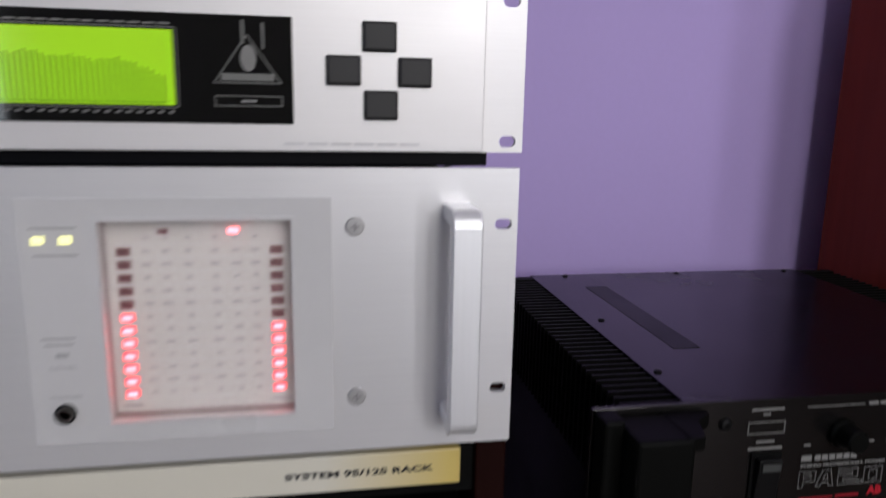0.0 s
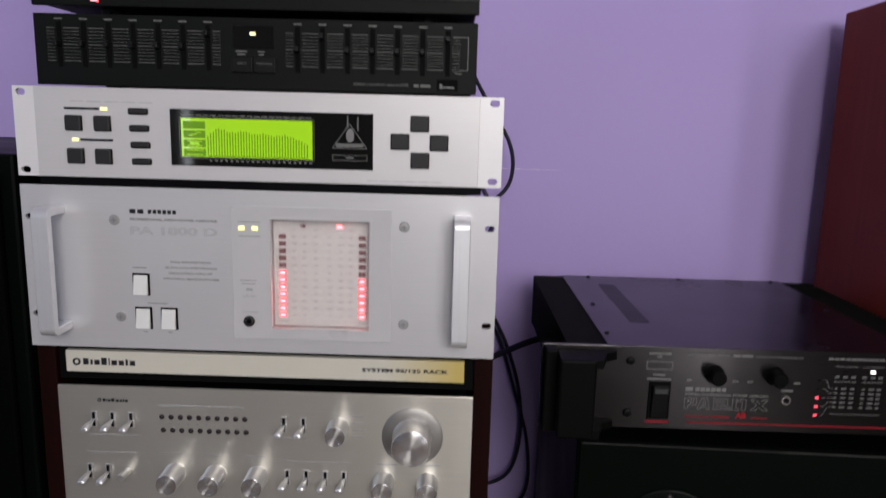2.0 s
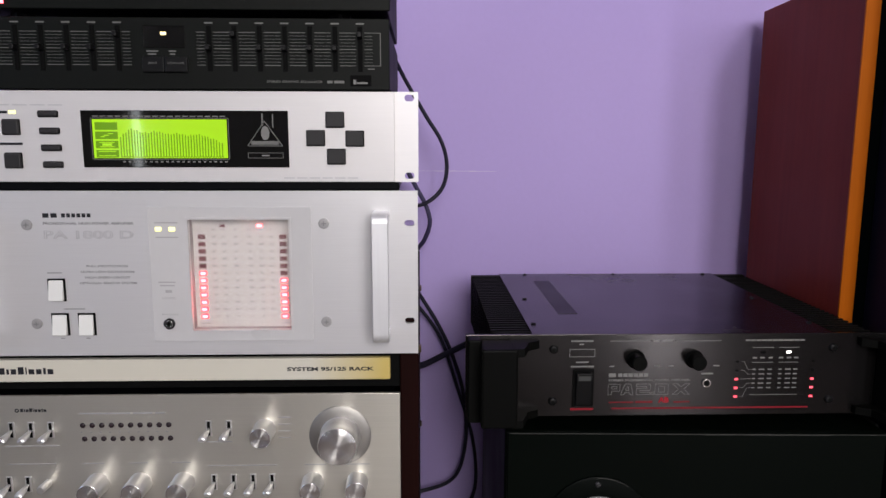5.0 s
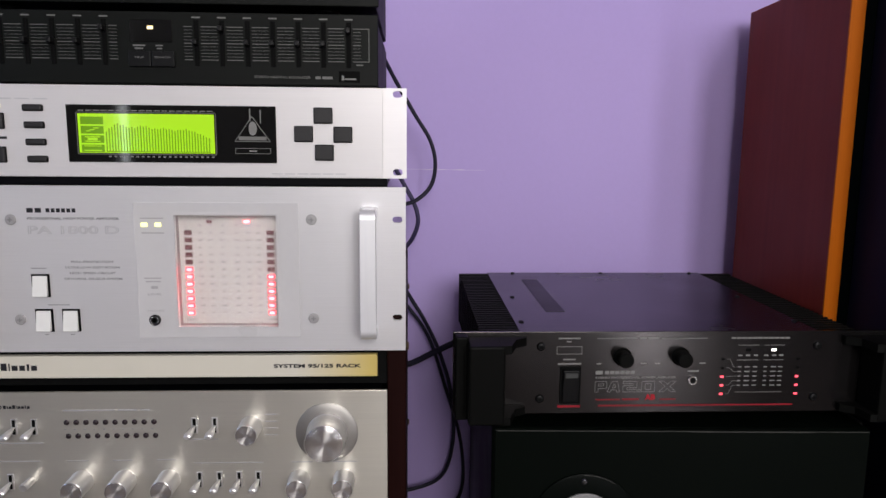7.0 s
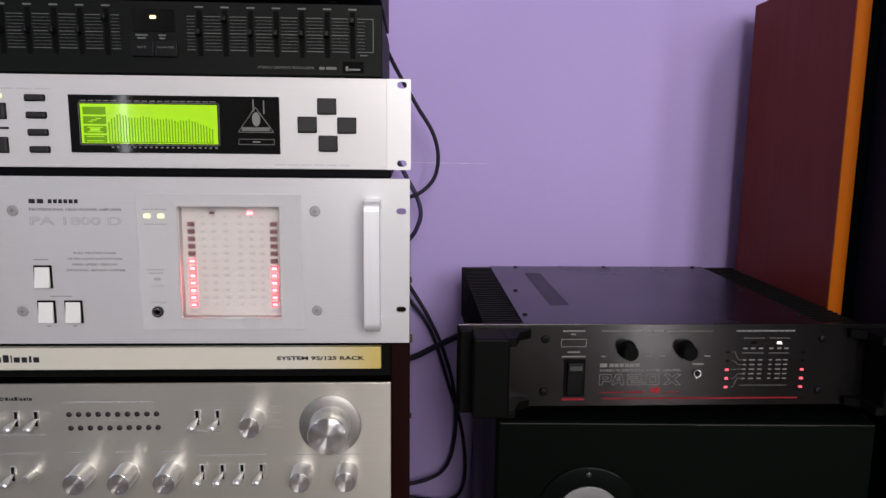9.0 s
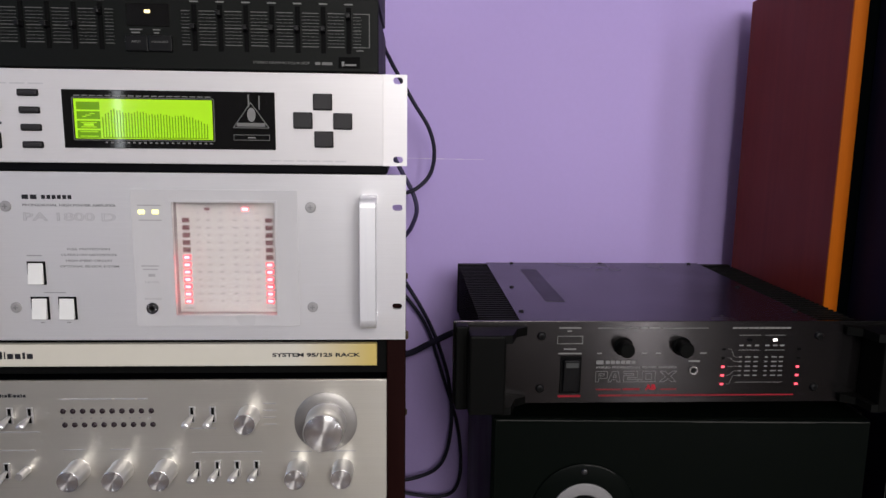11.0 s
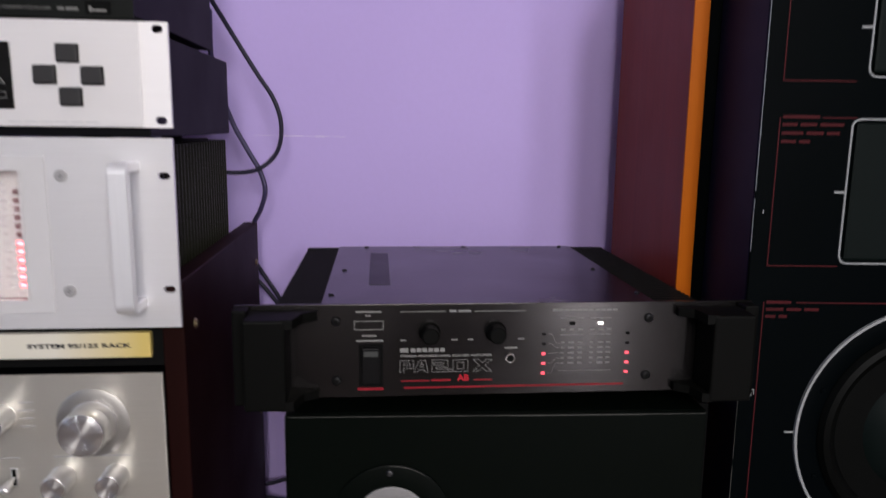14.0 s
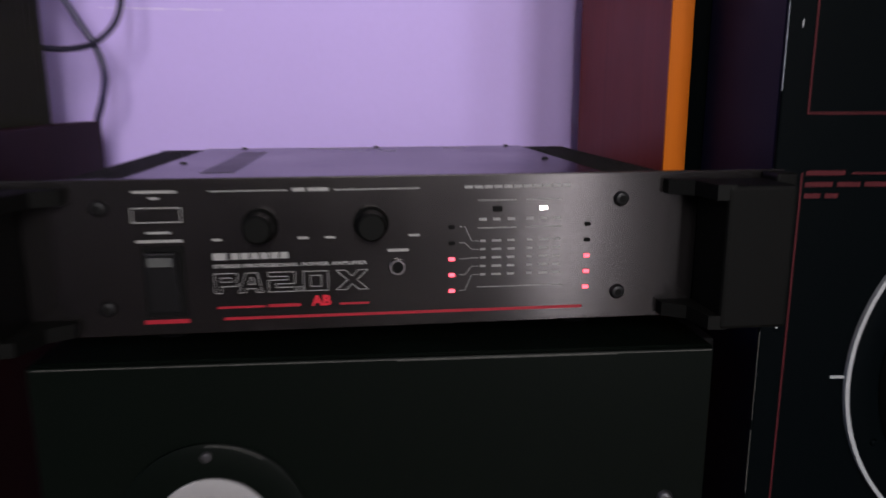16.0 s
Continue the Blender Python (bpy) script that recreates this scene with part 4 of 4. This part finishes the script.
for k in range(4):
    a = radians(92 + 90 * k)
    part("screw", screw_bm(CX + 0.0485 * math.cos(a), CY - 0.0034, CZ + 0.0485 * math.sin(a), 0.0034), "dark_chrome", drv, smooth=True)
part("scuffed_edge", bars_bm([(0.098, 0.487, 0.7791, 0.0006), (0.30, 0.43, 0.7786, 0.0006)], CY, 0.0003), "sub_edge", sub)
# pale arc for the flange's scratch and the glint along it
bm = bmesh.new()
tube_bm([(CX + 0.0548 * math.cos(radians(a)), CY - 0.0028, CZ + 0.0548 * math.sin(radians(a))) for a in range(56, 96, 4)], 0.0004, 5, bm)
part("scratch", bm, "sub_edge", drv)
for x, z in ((0.1150, 0.6870), (0.4640, 0.6835)):
    part("bolt", screw_bm(x, CY, z, 0.0052), "dark_chrome", sub, smooth=True)
wf = part("woofer", lathe_bm([(0.150, 0.001), (0.150, -0.004), (0.140, -0.006), (0.132, -0.003), (0.118, -0.007), (0.105, -0.001), (0.05, 0.0006), (0.045, -0.006), (0.0002, -0.016)], 0.2920, CY, 0.4000, 64), "cone", sub, smooth=True)

# ---------------- black power amplifier ----------------
PY = -0.0120
blk = thing("power_amplifier", "black power amplifier with moulded handles, on a loudspeaker", "amplifier", (0.29, 0.17, 0.7805))
part("chassis", box_bm(0.1310, 0.4480, -0.008, 0.360, 0.7980, 0.8715, 0.0015), "black_metal", blk)
lid = part("lid", box_bm(0.1225, 0.4520, -0.0085, 0.362, 0.8716, 0.8745, 0.0006), "top_metal", blk, "black lid with faint purple sheen")
part("sticker", box_bm(0.1670, 0.1900, 0.110, 0.306, 0.8745, 0.8748), "black_plastic", lid, "dark vented patch")
for x, y in ((0.130, 0.064), (0.446, 0.064), (0.297, 0.354), (0.1375, 0.190), (0.437, 0.190), (0.161, 0.354), (0.436, 0.354)):
    part("lid_screw", lathe_bm([(0.0030, 0.0), (0.0030, 0.0008), (0.0020, 0.0016), (0.0002, 0.0018)], x, y, 0.8745, 14, axis="z"), "black_plastic", blk, smooth=True)
foot = part("foot", lathe_bm([(0.010, 0), (0.013, 0.006), (0.013, 0.0176)], 0.16, 0.04, 0.7805, 16, axis="z"), "black_plastic", blk)
for dx, dy in ((0.26, 0), (0, 0.26), (0.26, 0.26)):
    repeat(foot, (dx, dy, 0))
base = part("heatsink_base", box_bm(0.1180, 0.1309, 0.000, 0.360, 0.7990, 0.8690), "heatsink", blk)
repeat(base, (0.3301, 0, 0))
rail = part("heatsink_rail", box_bm(0.0790, 0.1288, 0.3480, 0.360, 0.7985, 0.8735, 0.0010), "heatsink", blk)
repeat(rail, (0.3710, 0, 0))
fin = part("heatsink_fin", box_bm(0.0800, 0.1288, 0.0060, 0.0088, 0.7990, 0.8732), "heatsink", blk)
for i in range(34):
    if i:
        repeat(fin, (0, i * 0.0100, 0))
    repeat(fin, (0.3702, i * 0.0100, 0))
face = part("front_panel", box_bm(0.0485, 0.5310, PY, PY + 0.0035, 0.7960, 0.8842, 0.0008), "dark_brushed", blk)


def moulded_handle(x_out, bar_in, x_in, sign):
    """Bar at the outer end, with two arms that run inward along the panel; sign: +1 with the arms towards larger x."""
    bm = bmesh.new()
    lo, hi = min(x_out + sign * 0.012, bar_in), max(x_out + sign * 0.012, bar_in)
    box_bm(lo, hi, PY - 0.0380, PY - 0.0005, 0.7985, 0.8795, 0.0022, bm=bm)
    lo, hi = min(x_out, x_out + sign * 0.013), max(x_out, x_out + sign * 0.013)
    box_bm(lo, hi, PY - 0.0180, PY - 0.0005, 0.7965, 0.8835, 0.0018, bm=bm)
    for z0, z1 in ((0.8715, 0.8800), (0.7985, 0.8065)):
        a, b = bar_in - sign * 0.004, x_in
        pts = [(a, PY - 0.0375), (a, PY - 0.0006), (b, PY - 0.0006), (b, PY - 0.0070), (b - sign * 0.012, PY - 0.0150), (bar_in + sign * 0.006, PY - 0.0360)]
        low = [bm.verts.new((x, y, z0)) for x, y in pts]
        top = [bm.verts.new((x, y, z1)) for x, y in pts]
        n = len(pts)
        bm.faces.new(low)
        bm.faces.new(top[::-1])
        for k in range(n):
            bm.faces.new((low[k], low[(k + 1) % n], top[(k + 1) % n], top[k]))
    bmesh.ops.recalc_face_normals(bm, faces=bm.faces)
    part("handle", bm, "moulding", blk, "black moulded plastic handle")


moulded_handle(0.0500, 0.0980, 0.1230, 1)
moulded_handle(0.5285, 0.4770, 0.4560, -1)
for x in (0.1390, 0.4305):
    for z in (0.8685, 0.8125):
        s = part("screw", screw_bm(x, PY, z, 0.0046), "black_plastic", blk, smooth=True)
        part("socket", lathe_bm([(0.0020, 0.0), (0.0020, -0.0030), (0.0002, -0.0030)], x, PY, z, 10), "slot", s)
for cx in (0.2240, 0.2850):
    part("level_knob", lathe_bm([(0.0098, 0.0), (0.0098, -0.0030), (0.0082, -0.0050), (0.0078, -0.0160), (0.0066, -0.0172), (0.0002, -0.0172)], cx, PY, 0.8575, 36), "moulding", blk, "small black level knob", smooth=True)
sw = part("power_switch", box_bm(0.1595, 0.1815, PY - 0.0016, PY, 0.8070, 0.8470, 0.0006), "slot", blk, "black rocker power switch")
bm = box_bm(0.1622, 0.1788, PY - 0.0075, PY - 0.0012, 0.8095, 0.8445, 0.0010)
for v in bm.verts:
    if v.co.y < PY - 0.005:
        v.co.y += 0.004 * min(1.0, abs(v.co.z - 0.842) / 0.030)
part("rocker", bm, "black_plastic", sw)
part("cap_mark", bars_bm([(0.1640, 0.1770, 0.8395, 0.0050)], PY - 0.0076), "cap_grey", sw)
part("power_mark", bars_bm([(0.1580, 0.1820, 0.8038, 0.0024)], PY), "print_stripe", face)
part("protect_frame", frame_bm(0.1555, 0.1820, 0.8600, 0.8685, 0.0006, PY - 0.0003, PY), "print_white", face)
jack = part("phone_socket", lathe_bm([(0.0050, 0.0), (0.0050, -0.0012), (0.0044, -0.0022), (0.0034, -0.0022), (0.0032, -0.0004)], 0.2995, PY, 0.8315, 24), "chrome", blk, "chrome ringed phone socket", smooth=True)
part("hole", lathe_bm([(0.0031, 0.0), (0.0031, -0.0017), (0.0002, -0.0017)], 0.2995, PY, 0.8315, 16), "slot", jack)
for side_x, lit in ((0.3308, 3), (0.4108, 3)):
    for i in range(5):
        z = 0.8162 + i * 0.00945
        part("level_lamp", box_bm(side_x - 0.0018, side_x + 0.0018, PY - 0.0010, PY, z - 0.0011, z + 0.0011, 0.0003, 1), "led_hot" if i < lit else "slot", blk, "lit red level lamp" if i < lit else "unlit level lamp")
part("status_lamp", box_bm(0.3818, 0.3866, PY - 0.0010, PY, 0.8629, 0.8652, 0.0003, 1), "led_white", blk, "lit white status lamp")
part("status_lamp", box_bm(0.3545, 0.3600, PY - 0.0010, PY, 0.8625, 0.8655, 0.0003, 1), "slot", blk)
rows = [(0.1970, 0.2390, 0.8768, 0.0006), (0.2420, 0.2490, 0.8770, 0.0020), (0.2505, 0.2620, 0.8770, 0.0020), (0.2650, 0.3130, 0.8766, 0.0006),
        (0.1975, 0.2025, 0.8498, 0.0013), (0.2440, 0.2500, 0.8498, 0.0013), (0.2590, 0.2645, 0.8498, 0.0013), (0.3060, 0.3125, 0.8498, 0.0013), (0.2940, 0.3060, 0.8413, 0.0016),
        (0.1570, 0.1800, 0.8770, 0.0015), (0.1655, 0.1705, 0.8735, 0.0013), (0.1625, 0.1755, 0.8545, 0.0014), (0.1570, 0.1815, 0.8498, 0.0016)]
rows += [(0.3382 + i * 0.0057, 0.3382 + i * 0.0057 + 0.0049, 0.8768, 0.0017) for i in range(11)]
rows += [(0.3460, 0.3685, 0.8690, 0.0005), (0.3740, 0.3950, 0.8690, 0.0005), (0.3460, 0.3685, 0.8530, 0.0005), (0.3740, 0.3950, 0.8530, 0.0005), (0.3455, 0.3960, 0.8180, 0.0004)]
for j, x in enumerate((0.3490, 0.3570, 0.3655, 0.3765, 0.3850, 0.3925)):
    rows.append((x - 0.0022, x + 0.0022, 0.8580, 0.0016))
    for i in range(5):
        w = 0.0032 + 0.0012 * ((i * 3 + j * 5) % 3)
        rows.append((x - w / 2, x + w / 2, 0.8255 + i * 0.0050, 0.0012))
part("printed_mark", bars_bm(rows, PY), "print_white", face)
bm = bmesh.new()
for i in range(5):
    z0, z1 = 0.8162 + i * 0.00945, 0.8255 + i * 0.0050
    tube_bm([(0.3352, PY - 0.0001, z0), (0.3385, PY - 0.0001, z0), (0.3425, PY - 0.0001, z1), (0.3465, PY - 0.0001, z1)], 0.00022, 4, bm)
part("scale_leader", bm, "print_white", face)
bm = bmesh.new()
LOW, HIGH = 0.8190, 0.8304
outline_bm([[(0, 0), (0, 1), (1, 1), (1, 0.34), (0.28, 0.34), (0.28, 0)], [(0.28, 0.78), (0.74, 0.78), (0.74, 0.57), (0.28, 0.57)]], 0.1970, 0.2093, LOW, HIGH, PY, 0.00027, bm)
outline_bm([[(0, 0), (0.34, 1), (0.80, 1), (1, 0), (0.76, 0), (0.72, 0.20), (0.33, 0.20), (0.26, 0)], [(0.40, 0.42), (0.67, 0.42), (0.60, 0.76), (0.52, 0.76)]], 0.2100, 0.2232, LOW, HIGH, PY, 0.00027, bm)
outline_bm([[(0, 1), (1, 1), (1, 0.40), (0.28, 0.40), (0.28, 0.22), (1, 0.22), (1, 0), (0, 0), (0, 0.60), (0.72, 0.60), (0.72, 0.78), (0, 0.78)]], 0.2265, 0.2412, LOW, HIGH, PY, 0.00027, bm)
outline_bm([[(0, 0), (0, 1), (1, 1), (1, 0)]], 0.2424, 0.2450, LOW, LOW + 0.0026, PY, 0.00027, bm)
outline_bm([[(0, 0), (0, 1), (1, 1), (1, 0)], [(0.28, 0.22), (0.28, 0.78), (0.72, 0.78), (0.72, 0.22)]], 0.2461, 0.2599, LOW, HIGH, PY, 0.00027, bm)
outline_bm([[(0, 0), (0.35, 0.5), (0, 1), (0.3, 1), (0.5, 0.7), (0.7, 1), (1, 1), (0.65, 0.5), (1, 0), (0.7, 0), (0.5, 0.3), (0.3, 0)]], 0.2646, 0.2825, LOW, HIGH, PY, 0.00027, bm)
part("lettering", bm, "print_white", face, "outlined square model lettering")
letters("lettering", "STEREO PROFESSIONAL POWER AMPLIFIER", 0.1970, 0.2825, 0.8347, PY, "print_white", face, height=0.0021, bold=0.0003)
letters("lettering", "AB", 0.2500, 0.2612, 0.8132, PY, "print_red", face, height=0.0062, bold=0.0004)
part("brand_mark", bars_bm([(0.1970, 0.2045, 0.8402, 0.0040)] + [(0.2068 + i * 0.0054, 0.2068 + i * 0.0054 + 0.0044, 0.8402, 0.0036) for i in range(6)], PY), "print_white", face)
part("red_stripe", bars_bm([(0.1980, 0.2240, 0.8108, 0.0012), (0.2260, 0.2440, 0.8110, 0.0018), (0.2660, 0.2830, 0.8108, 0.0012), (0.2010, 0.4090, 0.8042, 0.0016)], PY), "print_stripe", face)

# ---------------- tall wooden loudspeaker ----------------
tow = thing("floor_loudspeaker", "tall brown wooden loudspeaker with orange edge and black printed front", "speaker", (0.529, -0.004, 0), turn=-4.8)
TOP = 1.277
part("cabinet", box_bm(-0.0275, 0.4035, 0.1200, 0.4300, 0, TOP, 0.0015), "speaker_wood", tow, "reddish brown veneered cabinet")
edge = part("edge_strip", box_bm(-0.0288, -0.0120, 0.1165, 0.1202, 0, TOP, 0.0008), "edge_wood", tow, "orange wooden edge strip")
repeat(edge, (0.4183, 0, 0))
# solid black strip over the cabinet front, in place of a shadowed gap
part("reveal", box_bm(-0.0119, 0.0040, 0.1168, 0.1199, 0, TOP), "baffle", tow, "black strip standing in for a shadow gap")
# sides of the front wear the vinyl with the wall's sheen coloured in
part("front_box", box_bm(0.0, 0.3760, 0.0030, 0.1167, 0, TOP, 0.0015), "sheen_vinyl", tow, "black projecting front")
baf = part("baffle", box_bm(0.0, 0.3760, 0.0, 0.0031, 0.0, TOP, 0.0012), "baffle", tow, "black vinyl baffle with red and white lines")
UX = 0.1880


def red_lines(z0, z1, left=0.0165, right=0.3595):
    rows = [(left, left + 0.0011, (z0 + z1) / 2, z1 - z0), (right - 0.0011, right, (z0 + z1) / 2, z1 - z0)]
    rows += [(left, 0.0840, z0, 0.0011), (left + 0.040, 0.0880, z1, 0.0011), (0.2900, right, z0, 0.0011), (0.2880, right, z1, 0.0011)]
    return rows


rows = red_lines(0.9165, 1.0555) + red_lines(1.0885, 1.2150) + [(0.0165, 0.0176, 0.7050, 0.352), (0.3584, 0.3595, 0.7050, 0.352), (0.0480, 0.3595, 0.8805, 0.0011)]
part("red_outline", bars_bm(rows, 0.0), "print_dull_red", baf)
rows = []
for z, widths in ((1.0560, (0.034,)), (1.0490, (0.014, 0.015, 0.022)), (1.0412, (0.020, 0.016, 0.012)), (1.0335, (0.014, 0.010)), (0.8808, (0.024,)), (0.8738, (0.017, 0.014, 0.014)), (0.8668, (0.010, 0.008)), (1.2140, (0.034,)), (1.2060, (0.014, 0.020)), (1.1980, (0.020, 0.012))):
    x = 0.0195
    for w in widths:
        rows.append((x, x + w, z, 0.0028))
        x += w + 0.003
part("red_legend", bars_bm(rows, 0.0), "print_dull_red", baf)


def waveguide(z0, z1, half):
    rim = part("driver_outline", rounded_outline_bm(UX - half, UX + half, z0, z1, 0.008, 0.0016, -0.0012, 0.0), "line_white", tow, "white rounded outline")
    part("tick_mark", bars_bm([(UX - half - 0.0105, UX - half, (z0 + z1) / 2, 0.0020), (UX + half, UX + half + 0.0105, (z0 + z1) / 2, 0.0020)], 0.0, 0.0010), "line_white", rim)
    pl = part("waveguide", box_bm(UX - half + 0.003, UX + half - 0.003, -0.0030, 0.0, z0 + 0.003, z1 - 0.003, 0.0028), "horn", tow, "dark greenish driver plate")
    h = (z1 - z0) / 2
    part("dome", lathe_bm([(h * 0.78, 0.0), (h * 0.78, -0.0030), (h * 0.70, -0.0040), (h * 0.60, -0.0015), (h * 0.50, -0.0030), (h * 0.42, -0.0090), (h * 0.2, -0.0150), (0.0002, -0.0165)], UX, -0.0030, (z0 + z1) / 2, 48), "rubber", pl, smooth=True)


waveguide(0.9195, 1.0545, 0.1040)
waveguide(1.0925, 1.1800, 0.0940)
WR, WZ = 0.1290, 0.7490
wf = part("woofer", lathe_bm([(WR - 0.002, 0.001), (WR - 0.002, -0.0030), (WR - 0.010, -0.0042), (WR - 0.020, -0.0030), (WR - 0.0225, 0.0008)], UX, 0.0, WZ, 72), "baffle", tow, "large black woofer with a white ring", smooth=True)
part("outline", ring_bm(UX, 0.0, WZ, WR - 0.0014, WR + 0.0012, 0.0034, 96), "line_white", wf, "white painted ring")
part("surround", lathe_bm([(WR - 0.0225, -0.0010), (WR - 0.0260, -0.0064), (WR - 0.0310, -0.0080), (WR - 0.0360, -0.0060), (WR - 0.0400, -0.0008)], UX, 0.0, WZ, 72), "rubber", wf, "rubber surround", smooth=True)
part("cone", lathe_bm([(WR - 0.0400, -0.0008), (0.0640, 0.0016), (0.0620, 0.0006)], UX, 0.0, WZ, 72), "cone", wf, smooth=True)
part("dust_cap", lathe_bm([(0.0622, -0.0002), (0.0590, -0.0030), (0.0480, -0.0090), (0.0300, -0.0150), (0.0120, -0.0178), (0.0002, -0.0182)], UX, 0.0, WZ, 56), "horn", wf, smooth=True)
for k in range(8):
    a = radians(22.5 + 45 * k)
    part("bolt", screw_bm(UX + (WR - 0.0125) * math.cos(a), -0.0038, WZ + (WR - 0.0125) * math.sin(a), 0.0026), "baffle", wf, smooth=True)
part("tick_mark", bars_bm([(UX - WR - 0.0105, UX - WR, WZ, 0.0018), (UX + WR, UX + WR + 0.0105, WZ, 0.0018)], 0.0, 0.0010), "line_white", wf)
part("chip", bars_bm([(0.0100, 0.0150, 0.7925, 0.0012), (0.0118, 0.0128, 0.7890, 0.0060), (0.0145, 0.0152, 0.7898, 0.0050), (0.0098, 0.0110, 0.7830, 0.0016), (0.0085, 0.0093, 0.968, 0.004)], 0.0), "line_white", baf, "pale chips in the black vinyl")
# worn pale corner of the baffle
rows = [(-0.0002, 0.0004, (0.985 + TOP) / 2, TOP - 0.99), (-0.0002, 0.0003, 0.955, 0.05)]
random.seed(5)
z = 0.62
while z < TOP - 0.01:
    h = random.uniform(0.004, 0.03)
    if random.random() < 0.2:
        rows.append((0.0002, random.uniform(0.0006, 0.0010), z + h / 2, h))
    z += h + random.uniform(0.004, 0.02)
part("worn_edge", bars_bm(rows, 0.0006, 0.0008), "edge_wear", baf, "worn pale edge")
part("scuffed_edge", bars_bm([(-0.0002, 0.0002, 0.75, 0.06), (-0.0002, 0.0003, 0.69, 0.045), (-0.0002, 0.0002, 0.63, 0.06)], 0.0006, 0.0008), "sub_edge", baf, "faintly scuffed lower edge")


# ---------------- cables on the wall ----------------
def cable(label, points, r=0.0031, coat="cable"):
    ob = part("cable", tube_bm(smooth_path(points), r, 10), coat, smooth=True)
    return tagged(ob, label, "cable", "cables behind the rack")


cable("black cable looping down the lilac wall behind the rack", [(-0.060, 0.310, 1.250), (-0.045, 0.345, 1.215), (-0.022, 0.375, 1.170), (0.010, 0.385, 1.115), (0.034, 0.388, 1.076), (0.0425, 0.388, 1.040), (0.036, 0.388, 1.006), (0.013, 0.388, 0.983), (-0.015, 0.388, 0.976), (-0.045, 0.384, 0.977)])
cable("greyish black cable crossing the loop behind the amplifier", [(-0.040, 0.345, 1.190), (-0.044, 0.370, 1.120), (-0.026, 0.388, 1.050), (-0.006, 0.394, 1.008), (0.010, 0.396, 0.978), (0.0165, 0.396, 0.950), (0.008, 0.404, 0.922), (-0.006, 0.424, 0.898), (-0.012, 0.436, 0.86)], 0.0035, "cable_grey")
cable("black cable hanging behind the rack to the floor", [(-0.03, 0.432, 0.875), (0.002, 0.440, 0.822), (0.030, 0.440, 0.775), (0.055, 0.440, 0.720), (0.074, 0.440, 0.650), (0.078, 0.440, 0.570), (0.060, 0.440, 0.505), (0.010, 0.440, 0.480), (-0.05, 0.440, 0.476)], 0.0032)
cable("second black cable hanging behind the rack", [(-0.03, 0.452, 0.830), (0.003, 0.452, 0.796), (0.036, 0.452, 0.745), (0.064, 0.452, 0.660), (0.092, 0.452, 0.560), (0.094, 0.452, 0.470), (0.060, 0.452, 0.440), (-0.04, 0.452, 0.455)], 0.0030)
cable("thick black cable from the rack to the black amplifier", [(-0.03, 0.425, 0.705), (0.004, 0.425, 0.709), (0.040, 0.420, 0.728), (0.074, 0.41, 0.748), (0.110, 0.39, 0.770), (0.140, 0.362, 0.800)], 0.0052)
